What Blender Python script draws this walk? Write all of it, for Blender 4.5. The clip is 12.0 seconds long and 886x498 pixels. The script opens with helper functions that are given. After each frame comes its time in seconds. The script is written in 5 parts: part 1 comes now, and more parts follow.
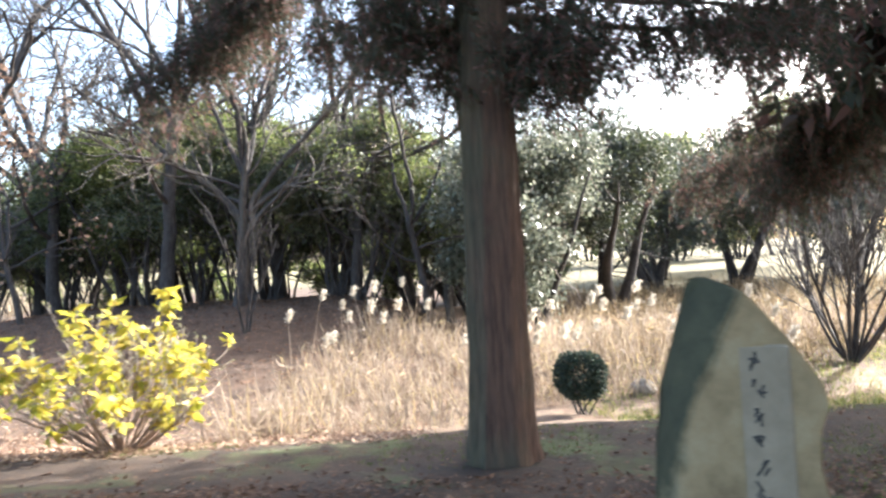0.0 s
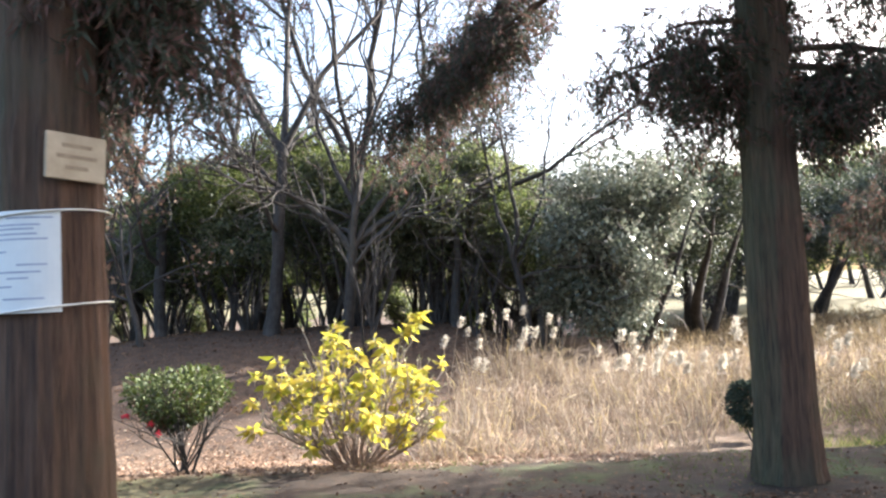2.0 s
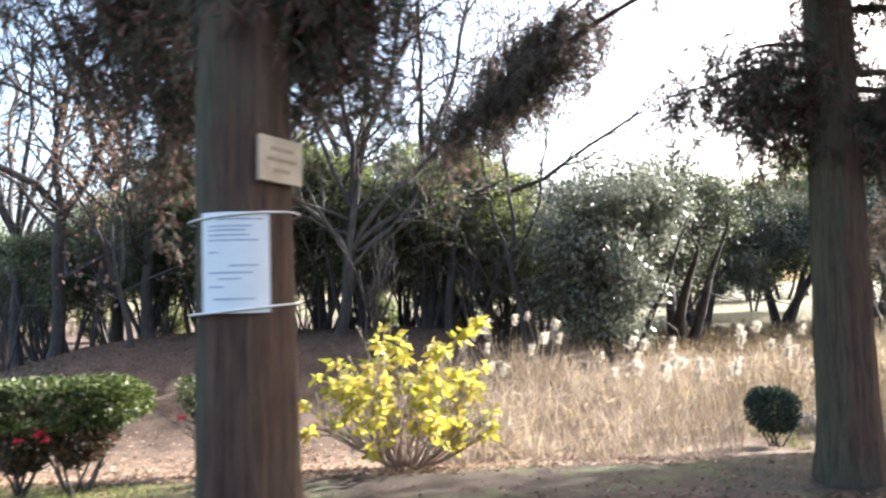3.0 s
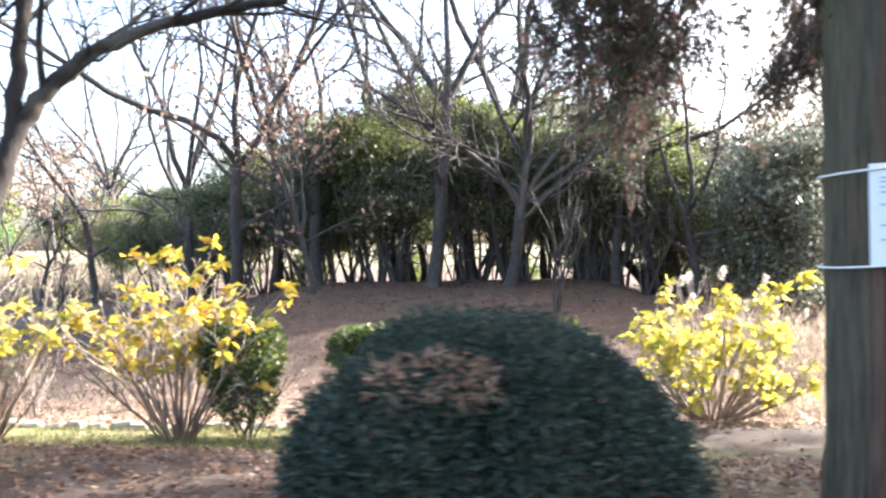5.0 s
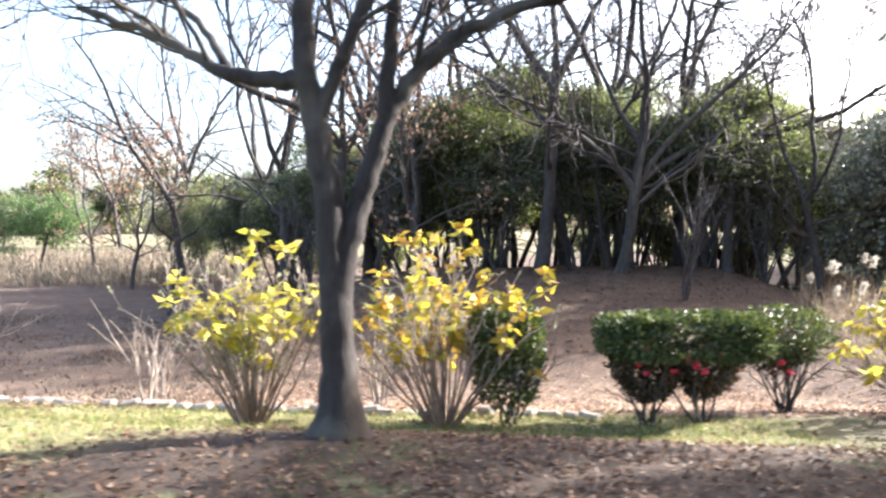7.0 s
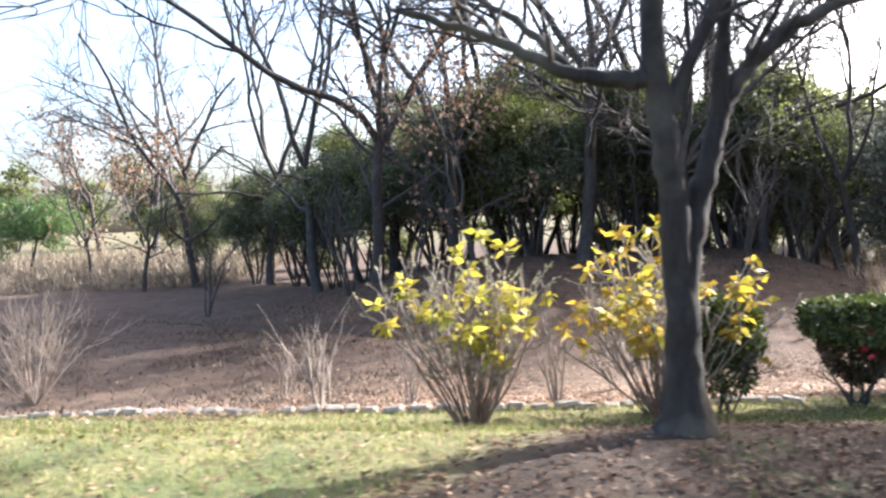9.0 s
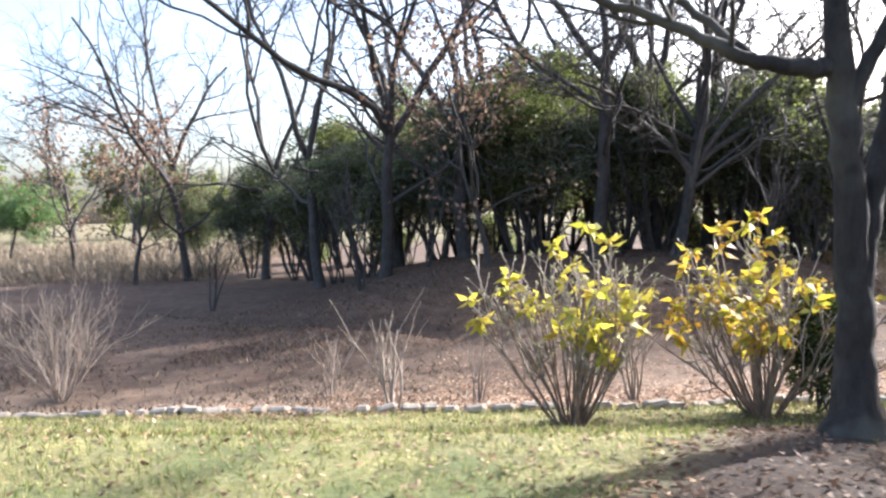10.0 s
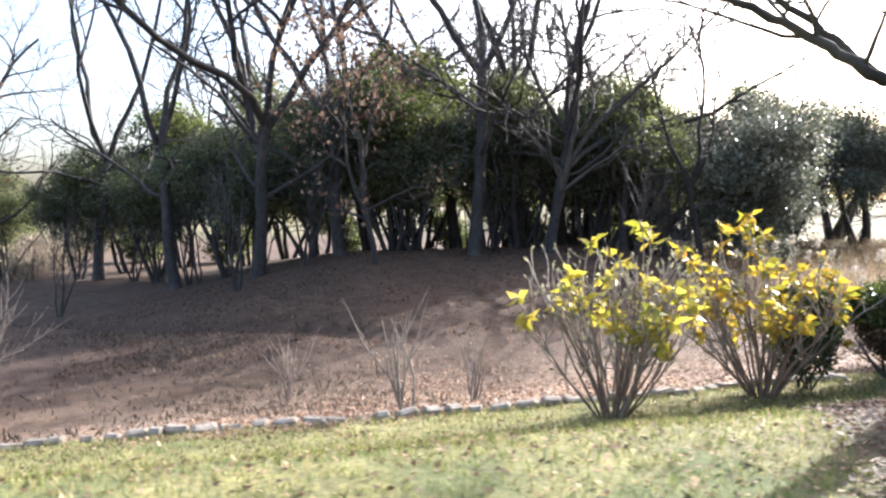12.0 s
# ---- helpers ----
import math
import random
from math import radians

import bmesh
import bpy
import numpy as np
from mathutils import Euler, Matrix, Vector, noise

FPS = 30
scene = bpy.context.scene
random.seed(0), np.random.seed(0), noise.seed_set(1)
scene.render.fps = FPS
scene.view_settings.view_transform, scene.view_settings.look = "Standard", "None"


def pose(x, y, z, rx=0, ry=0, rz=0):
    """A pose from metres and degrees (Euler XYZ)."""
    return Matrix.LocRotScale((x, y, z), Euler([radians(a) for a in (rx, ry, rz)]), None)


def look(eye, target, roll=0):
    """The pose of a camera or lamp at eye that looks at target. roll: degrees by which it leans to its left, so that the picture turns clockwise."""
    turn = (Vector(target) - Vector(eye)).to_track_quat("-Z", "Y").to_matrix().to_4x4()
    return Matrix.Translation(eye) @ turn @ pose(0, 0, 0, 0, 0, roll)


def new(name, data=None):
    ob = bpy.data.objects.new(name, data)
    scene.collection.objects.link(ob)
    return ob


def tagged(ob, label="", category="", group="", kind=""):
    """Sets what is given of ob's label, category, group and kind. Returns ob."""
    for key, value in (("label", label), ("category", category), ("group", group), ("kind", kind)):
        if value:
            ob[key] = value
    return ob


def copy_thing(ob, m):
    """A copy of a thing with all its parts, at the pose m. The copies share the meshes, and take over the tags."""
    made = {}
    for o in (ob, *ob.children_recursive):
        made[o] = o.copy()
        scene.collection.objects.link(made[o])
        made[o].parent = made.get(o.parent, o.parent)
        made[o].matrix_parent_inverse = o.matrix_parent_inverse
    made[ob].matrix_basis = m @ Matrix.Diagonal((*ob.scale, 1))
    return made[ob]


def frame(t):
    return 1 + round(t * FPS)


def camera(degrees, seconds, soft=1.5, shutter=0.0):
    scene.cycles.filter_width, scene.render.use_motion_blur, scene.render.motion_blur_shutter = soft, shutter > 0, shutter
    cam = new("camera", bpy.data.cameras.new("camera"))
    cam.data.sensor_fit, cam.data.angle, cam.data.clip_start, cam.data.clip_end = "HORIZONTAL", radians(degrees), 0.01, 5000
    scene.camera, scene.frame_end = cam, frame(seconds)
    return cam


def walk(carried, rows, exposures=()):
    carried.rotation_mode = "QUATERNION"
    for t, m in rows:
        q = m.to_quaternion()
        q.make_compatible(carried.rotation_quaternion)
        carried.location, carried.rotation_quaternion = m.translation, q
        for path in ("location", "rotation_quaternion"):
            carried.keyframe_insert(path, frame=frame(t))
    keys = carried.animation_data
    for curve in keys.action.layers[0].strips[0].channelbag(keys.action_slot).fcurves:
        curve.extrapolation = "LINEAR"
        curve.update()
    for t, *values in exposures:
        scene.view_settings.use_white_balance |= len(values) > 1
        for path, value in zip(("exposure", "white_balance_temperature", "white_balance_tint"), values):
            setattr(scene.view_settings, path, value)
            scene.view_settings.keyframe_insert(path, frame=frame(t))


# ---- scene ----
cam = camera(64.8, 12.0, soft=2.3, shutter=0.5)

PATH = [
    (0, (0.653, 2.325, 1.505), (-0.128, 4.166, 1.527), -3.2),
    (0.5, (0.225, 1.911, 1.535), (-0.588, 3.738, 1.58), -2.4),
    (1, (-0.224, 1.622, 1.559), (-1.071, 3.433, 1.632), -2.4),
    (1.5, (-0.647, 1.309, 1.587), (-1.524, 3.104, 1.687), -2.8),
    (2, (-1.023, 1.126, 1.59), (-1.86, 2.939, 1.7), -2.5),
    (2.5, (-1.429, 0.957, 1.622), (-2.211, 2.794, 1.742), -1.5),
    (2.7, (-1.603, 0.819, 1.627), (-2.328, 2.679, 1.756), -1.4),
    (4.3, (-3.317, 0.065, 1.663), (-4.17, 1.874, 1.673), -0.9),
    (4.5, (-3.54, -0.039, 1.677), (-4.432, 1.751, 1.685), -0.3),
    (5, (-4.024, -0.329, 1.676), (-4.959, 1.439, 1.662), -0.9),
    (5.5, (-4.494, -0.565, 1.706), (-5.397, 1.22, 1.714), -0.8),
    (6, (-4.938, -0.808, 1.703), (-5.857, 0.968, 1.743), -1.3),
    (6.5, (-5.401, -1.022, 1.685), (-6.321, 0.754, 1.694), -1.3),
    (7, (-5.874, -1.244, 1.705), (-6.883, 0.482, 1.651), -0.7),
    (7.2, (-6.053, -1.336, 1.71), (-7.065, 0.388, 1.653), -1.1),
    (8.8, (-7.65, -2.189, 1.847), (-8.556, -0.408, 1.755), -2.6),
    (9, (-7.862, -2.304, 1.841), (-8.767, -0.523, 1.751), -2.6),
    (9.5, (-8.403, -2.462, 1.839), (-9.289, -0.671, 1.746), -2.4),
    (10, (-8.959, -2.58, 1.85), (-9.786, -0.762, 1.746), -1.8),
    (10.5, (-9.495, -2.698, 1.865), (-10.185, -0.824, 1.749), -1.4),
    (11, (-10.016, -2.792, 1.862), (-10.629, -0.892, 1.737), -1.0),
    (11.5, (-10.495, -2.888, 1.869), (-10.885, -0.931, 1.729), -1.0),
    (12, (-11.029, -3.012, 1.879), (-11.313, -1.036, 1.757), -0.8),
]
walk(cam, [(t, look(eye, target, roll)) for t, eye, target, roll in PATH],
     [(0, 2.8, 6080, 11), (1.0, 2.58, 6100, 11), (1.5, 2.42, 6150, 11), (2.5, 2.36, 6100, 11), (4.5, 3.0, 6100, 14), (5.5, 3.0, 6100, 14), (6, 2.78, 6100, 14), (7, 2.54, 6100, 14), (9, 2.16, 6000, 14), (12, 1.94, 5950, 14)])

# ---- world and sun: low winter sun from the right and a little ahead ----
SUN_DIR = Vector((0.62, 0.78, 0.0))
SUN_ELEV = radians(26)
world = bpy.data.worlds.new("sky")
scene.world = world
world.use_nodes = True
wn = world.node_tree.nodes
sky = wn.new("ShaderNodeTexSky")
sky.sky_type, sky.sun_disc, sky.sun_elevation = "NISHITA", False, SUN_ELEV
sky.sun_rotation = math.atan2(SUN_DIR.x, SUN_DIR.y)
sky.air_density, sky.dust_density, sky.ozone_density = 1.0, 5.0, 1.0
world.node_tree.links.new(sky.outputs[0], wn["Background"].inputs[0])
wn["Background"].inputs[1].default_value = 0.15
sun = new("sun", bpy.data.lights.new("sun", "SUN"))
sun.data.energy, sun.data.angle, sun.data.color = 4.0, radians(0.6), (1.0, 0.96, 0.9)
sun.matrix_world = look((0, 0, 30), Vector((0, 0, 30)) - Vector((SUN_DIR.x * math.cos(SUN_ELEV), SUN_DIR.y * math.cos(SUN_ELEV), math.sin(SUN_ELEV))))


# ---- plan: s runs along the walk, w away from it ----
US, UW = 0.9108, 0.4128


def plan(s, w):
    return -US * s - UW * w, -UW * s + US * w


def smooth(a, b, v):
    t = np.clip((v - a) / (b - a), 0, 1)
    return t * t * (3 - 2 * t)


def height_sw(s, w):
    """Ground height: a bank under the walk, a lawn, a hollow, a low mound, then level meadow."""
    s, w = np.asarray(s, float), np.asarray(w, float)
    z = (0.3 + 0.035 * np.clip(s, -6, 14)) * (1 - smooth(4.8, 7.4, w))
    z = z - 0.6 * smooth(7.2, 10.9, w) + 0.2 * smooth(12, 25, w) + 0.4 * smooth(25, 50, w)
    z = z + 1.05 * smooth(-3, 1, s) * (1 - smooth(8, 14, s)) * np.exp(-((w - 20) / np.where(w < 20, 5.0, 9.0)) ** 2)
    d = (w - 14.3 - 0.72 * (s - 9.2)) * 0.81
    z = z - 0.2 * np.exp(-(d / 0.4) ** 2) * smooth(7.5, 9.5, s) * (1 - smooth(17, 20, s))
    z = z + 0.03 * np.sin(1.7 * s + 0.6 * w) * np.sin(1.3 * w - 0.4 * s) * smooth(8.5, 10, w)
    return z


def spot(s, w, dz=0.0):
    x, y = plan(s, w)
    return Vector((x, y, float(height_sw(s, w)) + dz))


# ---- mesh helpers ----
def mesh_np(name, V, F, material):
    V, F = np.asarray(V, np.float32), np.asarray(F, np.int32)
    n, k = F.shape
    me = bpy.data.meshes.new(name)
    me.vertices.add(len(V)), me.loops.add(n * k), me.polygons.add(n)
    me.vertices.foreach_set("co", V.ravel())
    me.loops.foreach_set("vertex_index", F.ravel())
    me.polygons.foreach_set("loop_start", np.arange(0, n * k, k, dtype=np.int32))
    me.update(calc_edges=True)
    me.materials.append(material)
    return me


def link_mesh(name, me, parent=None, label="", smooth_faces=False):
    if smooth_faces:
        me.polygons.foreach_set("use_smooth", np.ones(len(me.polygons), bool))
    ob = new(name, me)
    if parent:
        ob.parent = parent
    return tagged(ob, label)


def part(name, bm, material, parent=None, label="", smooth_faces=False):
    me = bpy.data.meshes.new(name)
    bm.to_mesh(me)
    bm.free()
    me.materials.append(material)
    return link_mesh(name, me, parent, label, smooth_faces)


def thing(name, m, label, category, group="", kind=""):
    ob = new(name)
    ob.empty_display_size = 0.1
    ob.matrix_world = m
    return tagged(ob, label, category, group, kind)


def tubes(lines, sides=6, rough=0.0, rng=None):
    """Quads of round tubes along polylines of (points, radii)."""
    VV, FF, base = [], [], 0
    ang = np.arange(sides) * 2 * np.pi / sides
    for pts, rad in lines:
        pts, rad = np.asarray(pts, float), np.asarray(rad, float)
        tan = np.gradient(pts, axis=0)
        tan /= np.linalg.norm(tan, axis=1)[:, None] + 1e-9
        ref = np.array([1.0, 0.13, 0.07]) if abs(tan[0, 0]) < 0.8 else np.array([0.1, 1.0, 0.05])
        u = np.cross(tan, ref)
        u /= np.linalg.norm(u, axis=1)[:, None] + 1e-9
        v = np.cross(tan, u)
        r = rad[:, None] * np.ones(sides)
        if rough:
            r = r * (1 + rough * rng.standard_normal(r.shape))
        ring = pts[:, None, :] + r[:, :, None] * (np.cos(ang)[None, :, None] * u[:, None, :] + np.sin(ang)[None, :, None] * v[:, None, :])
        n = len(pts)
        VV.append(ring.reshape(-1, 3))
        i, j = np.meshgrid(np.arange(n - 1), np.arange(sides), indexing="ij")
        a, b = base + i * sides + j, base + i * sides + (j + 1) % sides
        FF.append(np.stack([a, b, b + sides, a + sides], -1).reshape(-1, 4))
        base += n * sides
    return np.concatenate(VV), np.concatenate(FF)


def unit(v):
    return v / (np.linalg.norm(v, axis=-1, keepdims=True) + 1e-9)


def leaves(c, d, L, W, rng, bend=0.25):
    """Kite-shaped leaves: at c, pointing along d, of length L and half-width W."""
    n = len(c)
    d = unit(d)
    side = unit(np.cross(d, rng.standard_normal((n, 3))))
    nor = np.cross(side, d)
    L, W = np.broadcast_to(L, n)[:, None], np.broadcast_to(W, n)[:, None]
    mid = c + d * L * 0.42 + nor * L * bend * 0.5
    V = np.stack([c, mid + side * W, c + d * L, mid - side * W], 1).reshape(-1, 3)
    return V, np.arange(4 * n).reshape(n, 4)


def stack(parts):
    VV, FF, b = [], [], 0
    for V, F in parts:
        VV.append(V), FF.append(F + b)
        b += len(V)
    return np.concatenate(VV), np.concatenate(FF)


def ball(n, rng):
    return unit(rng.standard_normal((n, 3)))


def limb(rng, p, d, length, r0, r1, seg=6, wander=0.18, lift=0.1):
    """One wandering limb: points and radii."""
    pts, d = [np.array(p, float)], np.array(d, float)
    d /= np.linalg.norm(d)
    for _ in range(seg):
        d = d + wander * rng.standard_normal(3) + np.array([0, 0, lift])
        d /= np.linalg.norm(d)
        pts.append(pts[-1] + d * length / seg)
    return np.array(pts), np.linspace(r0, r1, seg + 1)


def grow(rng, p, d, length, r0, depth, out, kids=(4, 6), spread=0.8, wander=0.16, lift=0.08, shrink=0.62, level=0, seg=6, thin=0.004):
    pts, rad = limb(rng, p, d, length, r0, max(r0 * 0.4, thin * 0.6), seg, wander, lift)
    out.append((level, pts, rad))
    if depth == 0:
        return
    for k in range(rng.integers(*kids)):
        f = rng.uniform(0.3, 1.0) if level else rng.uniform(0.38, 1.0)
        i = min(int(f * seg), seg - 1)
        q = pts[i] + (pts[i + 1] - pts[i]) * (f * seg - i)
        t = unit(pts[i + 1] - pts[i])
        side = unit(np.cross(t, rng.standard_normal(3)))
        nd = t + side * spread * rng.uniform(0.6, 1.3)
        grow(rng, q, nd, length * shrink * rng.uniform(0.7, 1.15), max(rad[i] * rng.uniform(0.5, 0.8), thin), depth - 1, out, kids, spread, wander * 1.15, lift, shrink, level + 1, max(3, seg - 1), thin)


# ---- materials ----
def node_mat(name):
    m = bpy.data.materials.new(name)
    m.use_nodes = True
    return m, m.node_tree.nodes, m.node_tree.links, m.node_tree.nodes["Principled BSDF"]


def ramp(N, stops):
    r = N.new("ShaderNodeValToRGB")
    e = r.color_ramp.elements
    e[0].position, e[0].color = stops[0][0], (*stops[0][1], 1)
    e[1].position, e[1].color = stops[-1][0], (*stops[-1][1], 1)
    for p, c in stops[1:-1]:
        x = e.new(p)
        x.color = (*c, 1)
    return r


def noise_node(N, L, scale, detail=6.0, vec=None, rough=0.6):
    n = N.new("ShaderNodeTexNoise")
    n.inputs["Scale"].default_value, n.inputs["Detail"].default_value, n.inputs["Roughness"].default_value = scale, detail, rough
    if vec is not None:
        L.new(vec, n.inputs["Vector"])
    return n


def leaf_mat(name, stops, rough=0.5, trans=0.35, tint=(1, 1, 1)):
    """Leaf: colour varies leaf by leaf, light shines through."""
    m, N, L, b = node_mat(name)
    geo = N.new("ShaderNodeNewGeometry")
    r = ramp(N, stops)
    L.new(geo.outputs["Random Per Island"], r.inputs[0])
    tc = N.new("ShaderNodeTexCoord")
    nz = noise_node(N, L, 1.3, 3, tc.outputs["Object"])
    mix = N.new("ShaderNodeMix")
    mix.data_type, mix.blend_type = "RGBA", "MULTIPLY"
    mix.inputs[0].default_value = 0.5
    r2 = ramp(N, [(0.3, (0.6, 0.6, 0.55)), (0.7, (1.25, 1.2, 1.1))])
    L.new(nz.outputs[0], r2.inputs[0])
    L.new(r.outputs[0], mix.inputs["A"]), L.new(r2.outputs[0], mix.inputs["B"])
    L.new(mix.outputs["Result"], b.inputs["Base Color"])
    b.inputs["Roughness"].default_value = rough
    b.inputs["Specular IOR Level"].default_value = 0.5 if rough < 0.45 else 0.3
    if trans > 0:
        t = N.new("ShaderNodeBsdfTranslucent")
        tm = N.new("ShaderNodeMix")
        tm.data_type, tm.blend_type = "RGBA", "MULTIPLY"
        tm.inputs[0].default_value = 1.0
        tm.inputs["B"].default_value = (*tint, 1)
        L.new(mix.outputs["Result"], tm.inputs["A"]), L.new(tm.outputs["Result"], t.inputs[0])
        ms = N.new("ShaderNodeMixShader")
        ms.inputs[0].default_value = trans
        L.new(b.outputs[0], ms.inputs[1]), L.new(t.outputs[0], ms.inputs[2])
        L.new(ms.outputs[0], N["Material Output"].inputs[0])
    return m


def bark_mat(name, dark, light, stretch=(9, 9, 1.2), bump=0.5, moss=None, rough=0.9, side=None):
    m, N, L, b = node_mat(name)
    tc = N.new("ShaderNodeTexCoord")
    mp = N.new("ShaderNodeMapping")
    mp.inputs["Scale"].default_value = stretch
    L.new(tc.outputs["Object"], mp.inputs[0])
    fine = noise_node(N, L, 3.0, 8, mp.outputs[0], 0.65)
    big = noise_node(N, L, 1.1, 4, tc.outputs["Object"])
    r = ramp(N, [(0.3, dark), (0.52, [(a + c) / 2 for a, c in zip(dark, light)]), (0.72, light)])
    L.new(fine.outputs[0], r.inputs[0])
    mix = N.new("ShaderNodeMix")
    mix.data_type = "RGBA"
    r2 = ramp(N, [(0.48, (0, 0, 0)), (0.66, (0.75, 0.75, 0.75))])
    L.new(big.outputs[0], r2.inputs[0])
    L.new(r2.outputs[0], mix.inputs[0])
    mix.inputs["B"].default_value = (*(moss or [c * 1.2 for c in light]), 1)
    L.new(r.outputs[0], mix.inputs["A"])
    out = mix.outputs["Result"]
    if side:  # algae on the weather side of the trunk
        geo = N.new("ShaderNodeNewGeometry")
        face = N.new("ShaderNodeVectorMath")
        face.operation = "DOT_PRODUCT"
        L.new(geo.outputs["Normal"], face.inputs[0])
        face.inputs[1].default_value = side
        patchy = N.new("ShaderNodeMath")
        patchy.operation = "MULTIPLY_ADD"
        L.new(big.outputs[0], patchy.inputs[0])
        patchy.inputs[1].default_value = 0.9
        L.new(face.outputs["Value"], patchy.inputs[2])
        cover = N.new("ShaderNodeMapRange")
        cover.inputs["From Min"].default_value, cover.inputs["From Max"].default_value = 0.75, 1.4
        cover.inputs["To Max"].default_value = 0.7
        L.new(patchy.outputs[0], cover.inputs["Value"])
        green = N.new("ShaderNodeMix")
        green.data_type = "RGBA"
        L.new(cover.outputs[0], green.inputs[0]), L.new(out, green.inputs["A"])
        tone = ramp(N, [(0.35, (0.032, 0.038, 0.02)), (0.7, (0.12, 0.125, 0.07))])
        L.new(fine.outputs[0], tone.inputs[0]), L.new(tone.outputs[0], green.inputs["B"])
        out = green.outputs["Result"]
    L.new(out, b.inputs["Base Color"])
    bp = N.new("ShaderNodeBump")
    bp.inputs["Strength"].default_value, bp.inputs["Distance"].default_value = bump, 0.03
    L.new(fine.outputs[0], bp.inputs["Height"]), L.new(bp.outputs[0], b.inputs["Normal"])
    b.inputs["Roughness"].default_value = rough
    return m


def plain_mat(name, stops, scale=8.0, rough=0.8, bump=0.2, dist=0.01):
    m, N, L, b = node_mat(name)
    tc = N.new("ShaderNodeTexCoord")
    nz = noise_node(N, L, scale, 8, tc.outputs["Object"], 0.65)
    r = ramp(N, stops)
    L.new(nz.outputs[0], r.inputs[0]), L.new(r.outputs[0], b.inputs["Base Color"])
    fine = noise_node(N, L, scale * 6, 6, tc.outputs["Object"])
    bp = N.new("ShaderNodeBump")
    bp.inputs["Strength"].default_value, bp.inputs["Distance"].default_value = bump, dist
    L.new(fine.outputs[0], bp.inputs["Height"]), L.new(bp.outputs[0], b.inputs["Normal"])
    b.inputs["Roughness"].default_value = rough
    return m


M_CEDAR = bark_mat("cedar_bark", (0.028, 0.015, 0.01), (0.16, 0.088, 0.055), (14, 14, 0.9), 1.0, (0.085, 0.07, 0.042), side=(-US, -UW, 0.0))
M_CEDARLEAF = leaf_mat("cedar_needles", [(0, (0.044, 0.057, 0.040)), (0.55, (0.086, 0.092, 0.062)), (0.68, (0.130, 0.080, 0.070)), (1, (0.215, 0.115, 0.095))], 0.7, 0.36)
M_BARK = bark_mat("grey_bark", (0.012, 0.009, 0.007), (0.045, 0.034, 0.026), (6, 6, 2), 0.8, (0.125, 0.11, 0.082))
M_BARKDARK = bark_mat("dark_bark", (0.018, 0.016, 0.015), (0.075, 0.066, 0.06), (6, 6, 2), 0.5)
M_LICHEN = bark_mat("lichened_bark", (0.03, 0.025, 0.021), (0.12, 0.105, 0.088), (6, 6, 2), 0.5)
M_TWIG = bark_mat("twig_bark", (0.13, 0.1, 0.08), (0.38, 0.32, 0.265), (8, 8, 3), 0.2)
M_STEM = bark_mat("shrub_stem", (0.085, 0.055, 0.038), (0.3, 0.215, 0.155), (8, 8, 3), 0.2)
M_YELLOW = leaf_mat("yellow_leaf", [(0, (0.263, 0.282, 0.047)), (0.3, (0.451, 0.423, 0.085)), (0.7, (0.639, 0.545, 0.122)), (1, (0.602, 0.470, 0.160))], 0.5, 0.55, (1, 1, 0.6))
M_GOLD = leaf_mat("golden_leaf", [(0, (0.301, 0.310, 0.056)), (0.4, (0.517, 0.423, 0.075)), (0.8, (0.545, 0.357, 0.056)), (1, (0.376, 0.207, 0.047))], 0.5, 0.5, (1, 1, 0.6))
M_EVER = leaf_mat("evergreen_leaf", [(0, (0.076, 0.093, 0.069)), (0.5, (0.157, 0.175, 0.129)), (1, (0.291, 0.299, 0.232))], 0.5, 0.55, (0.9, 1, 0.4))
M_EVERDARK = leaf_mat("dark_evergreen_leaf", [(0, (0.044, 0.055, 0.044)), (0.5, (0.089, 0.102, 0.083)), (1, (0.173, 0.179, 0.145))], 0.55, 0.2, (0.9, 1, 0.5))
M_EVERLIGHT = leaf_mat("light_evergreen_leaf", [(0, (0.075, 0.096, 0.039)), (0.5, (0.144, 0.167, 0.065)), (1, (0.242, 0.248, 0.119))], 0.5, 0.5, (0.9, 1, 0.6))
M_SILVER = leaf_mat("glossy_leaf", [(0, (0.08, 0.1, 0.07)), (0.5, (0.17, 0.19, 0.14)), (1, (0.34, 0.36, 0.3))], 0.3, 0.3)
M_BROWNLEAF = leaf_mat("withered_leaf", [(0, (0.14, 0.085, 0.06)), (0.5, (0.26, 0.16, 0.11)), (1, (0.4, 0.29, 0.2))], 0.7, 0.4)
M_DOME = leaf_mat("juniper_leaf", [(0, (0.022, 0.036, 0.028)), (0.6, (0.042, 0.064, 0.046)), (0.94, (0.065, 0.088, 0.062)), (1, (0.15, 0.095, 0.065))], 0.8, 0.15)
M_HEDGELOW = leaf_mat("bronze_leaf", [(0, (0.03, 0.035, 0.018)), (0.5, (0.07, 0.062, 0.035)), (1, (0.16, 0.085, 0.06))], 0.45, 0.3)
M_HEDGE = leaf_mat("hedge_leaf", [(0, (0.033, 0.048, 0.020)), (0.5, (0.073, 0.100, 0.037)), (1, (0.163, 0.194, 0.075))], 0.5, 0.25, (1, 1, 0.4))
M_FLOWER = leaf_mat("red_flower", [(0, (0.42, 0.02, 0.04)), (1, (0.62, 0.05, 0.08))], 0.5, 0.3)
M_REED = leaf_mat("dry_reed", [(0, (0.154, 0.113, 0.087)), (0.45, (0.280, 0.218, 0.166)), (0.8, (0.385, 0.328, 0.259)), (1, (0.462, 0.364, 0.173))], 0.6, 0.4)
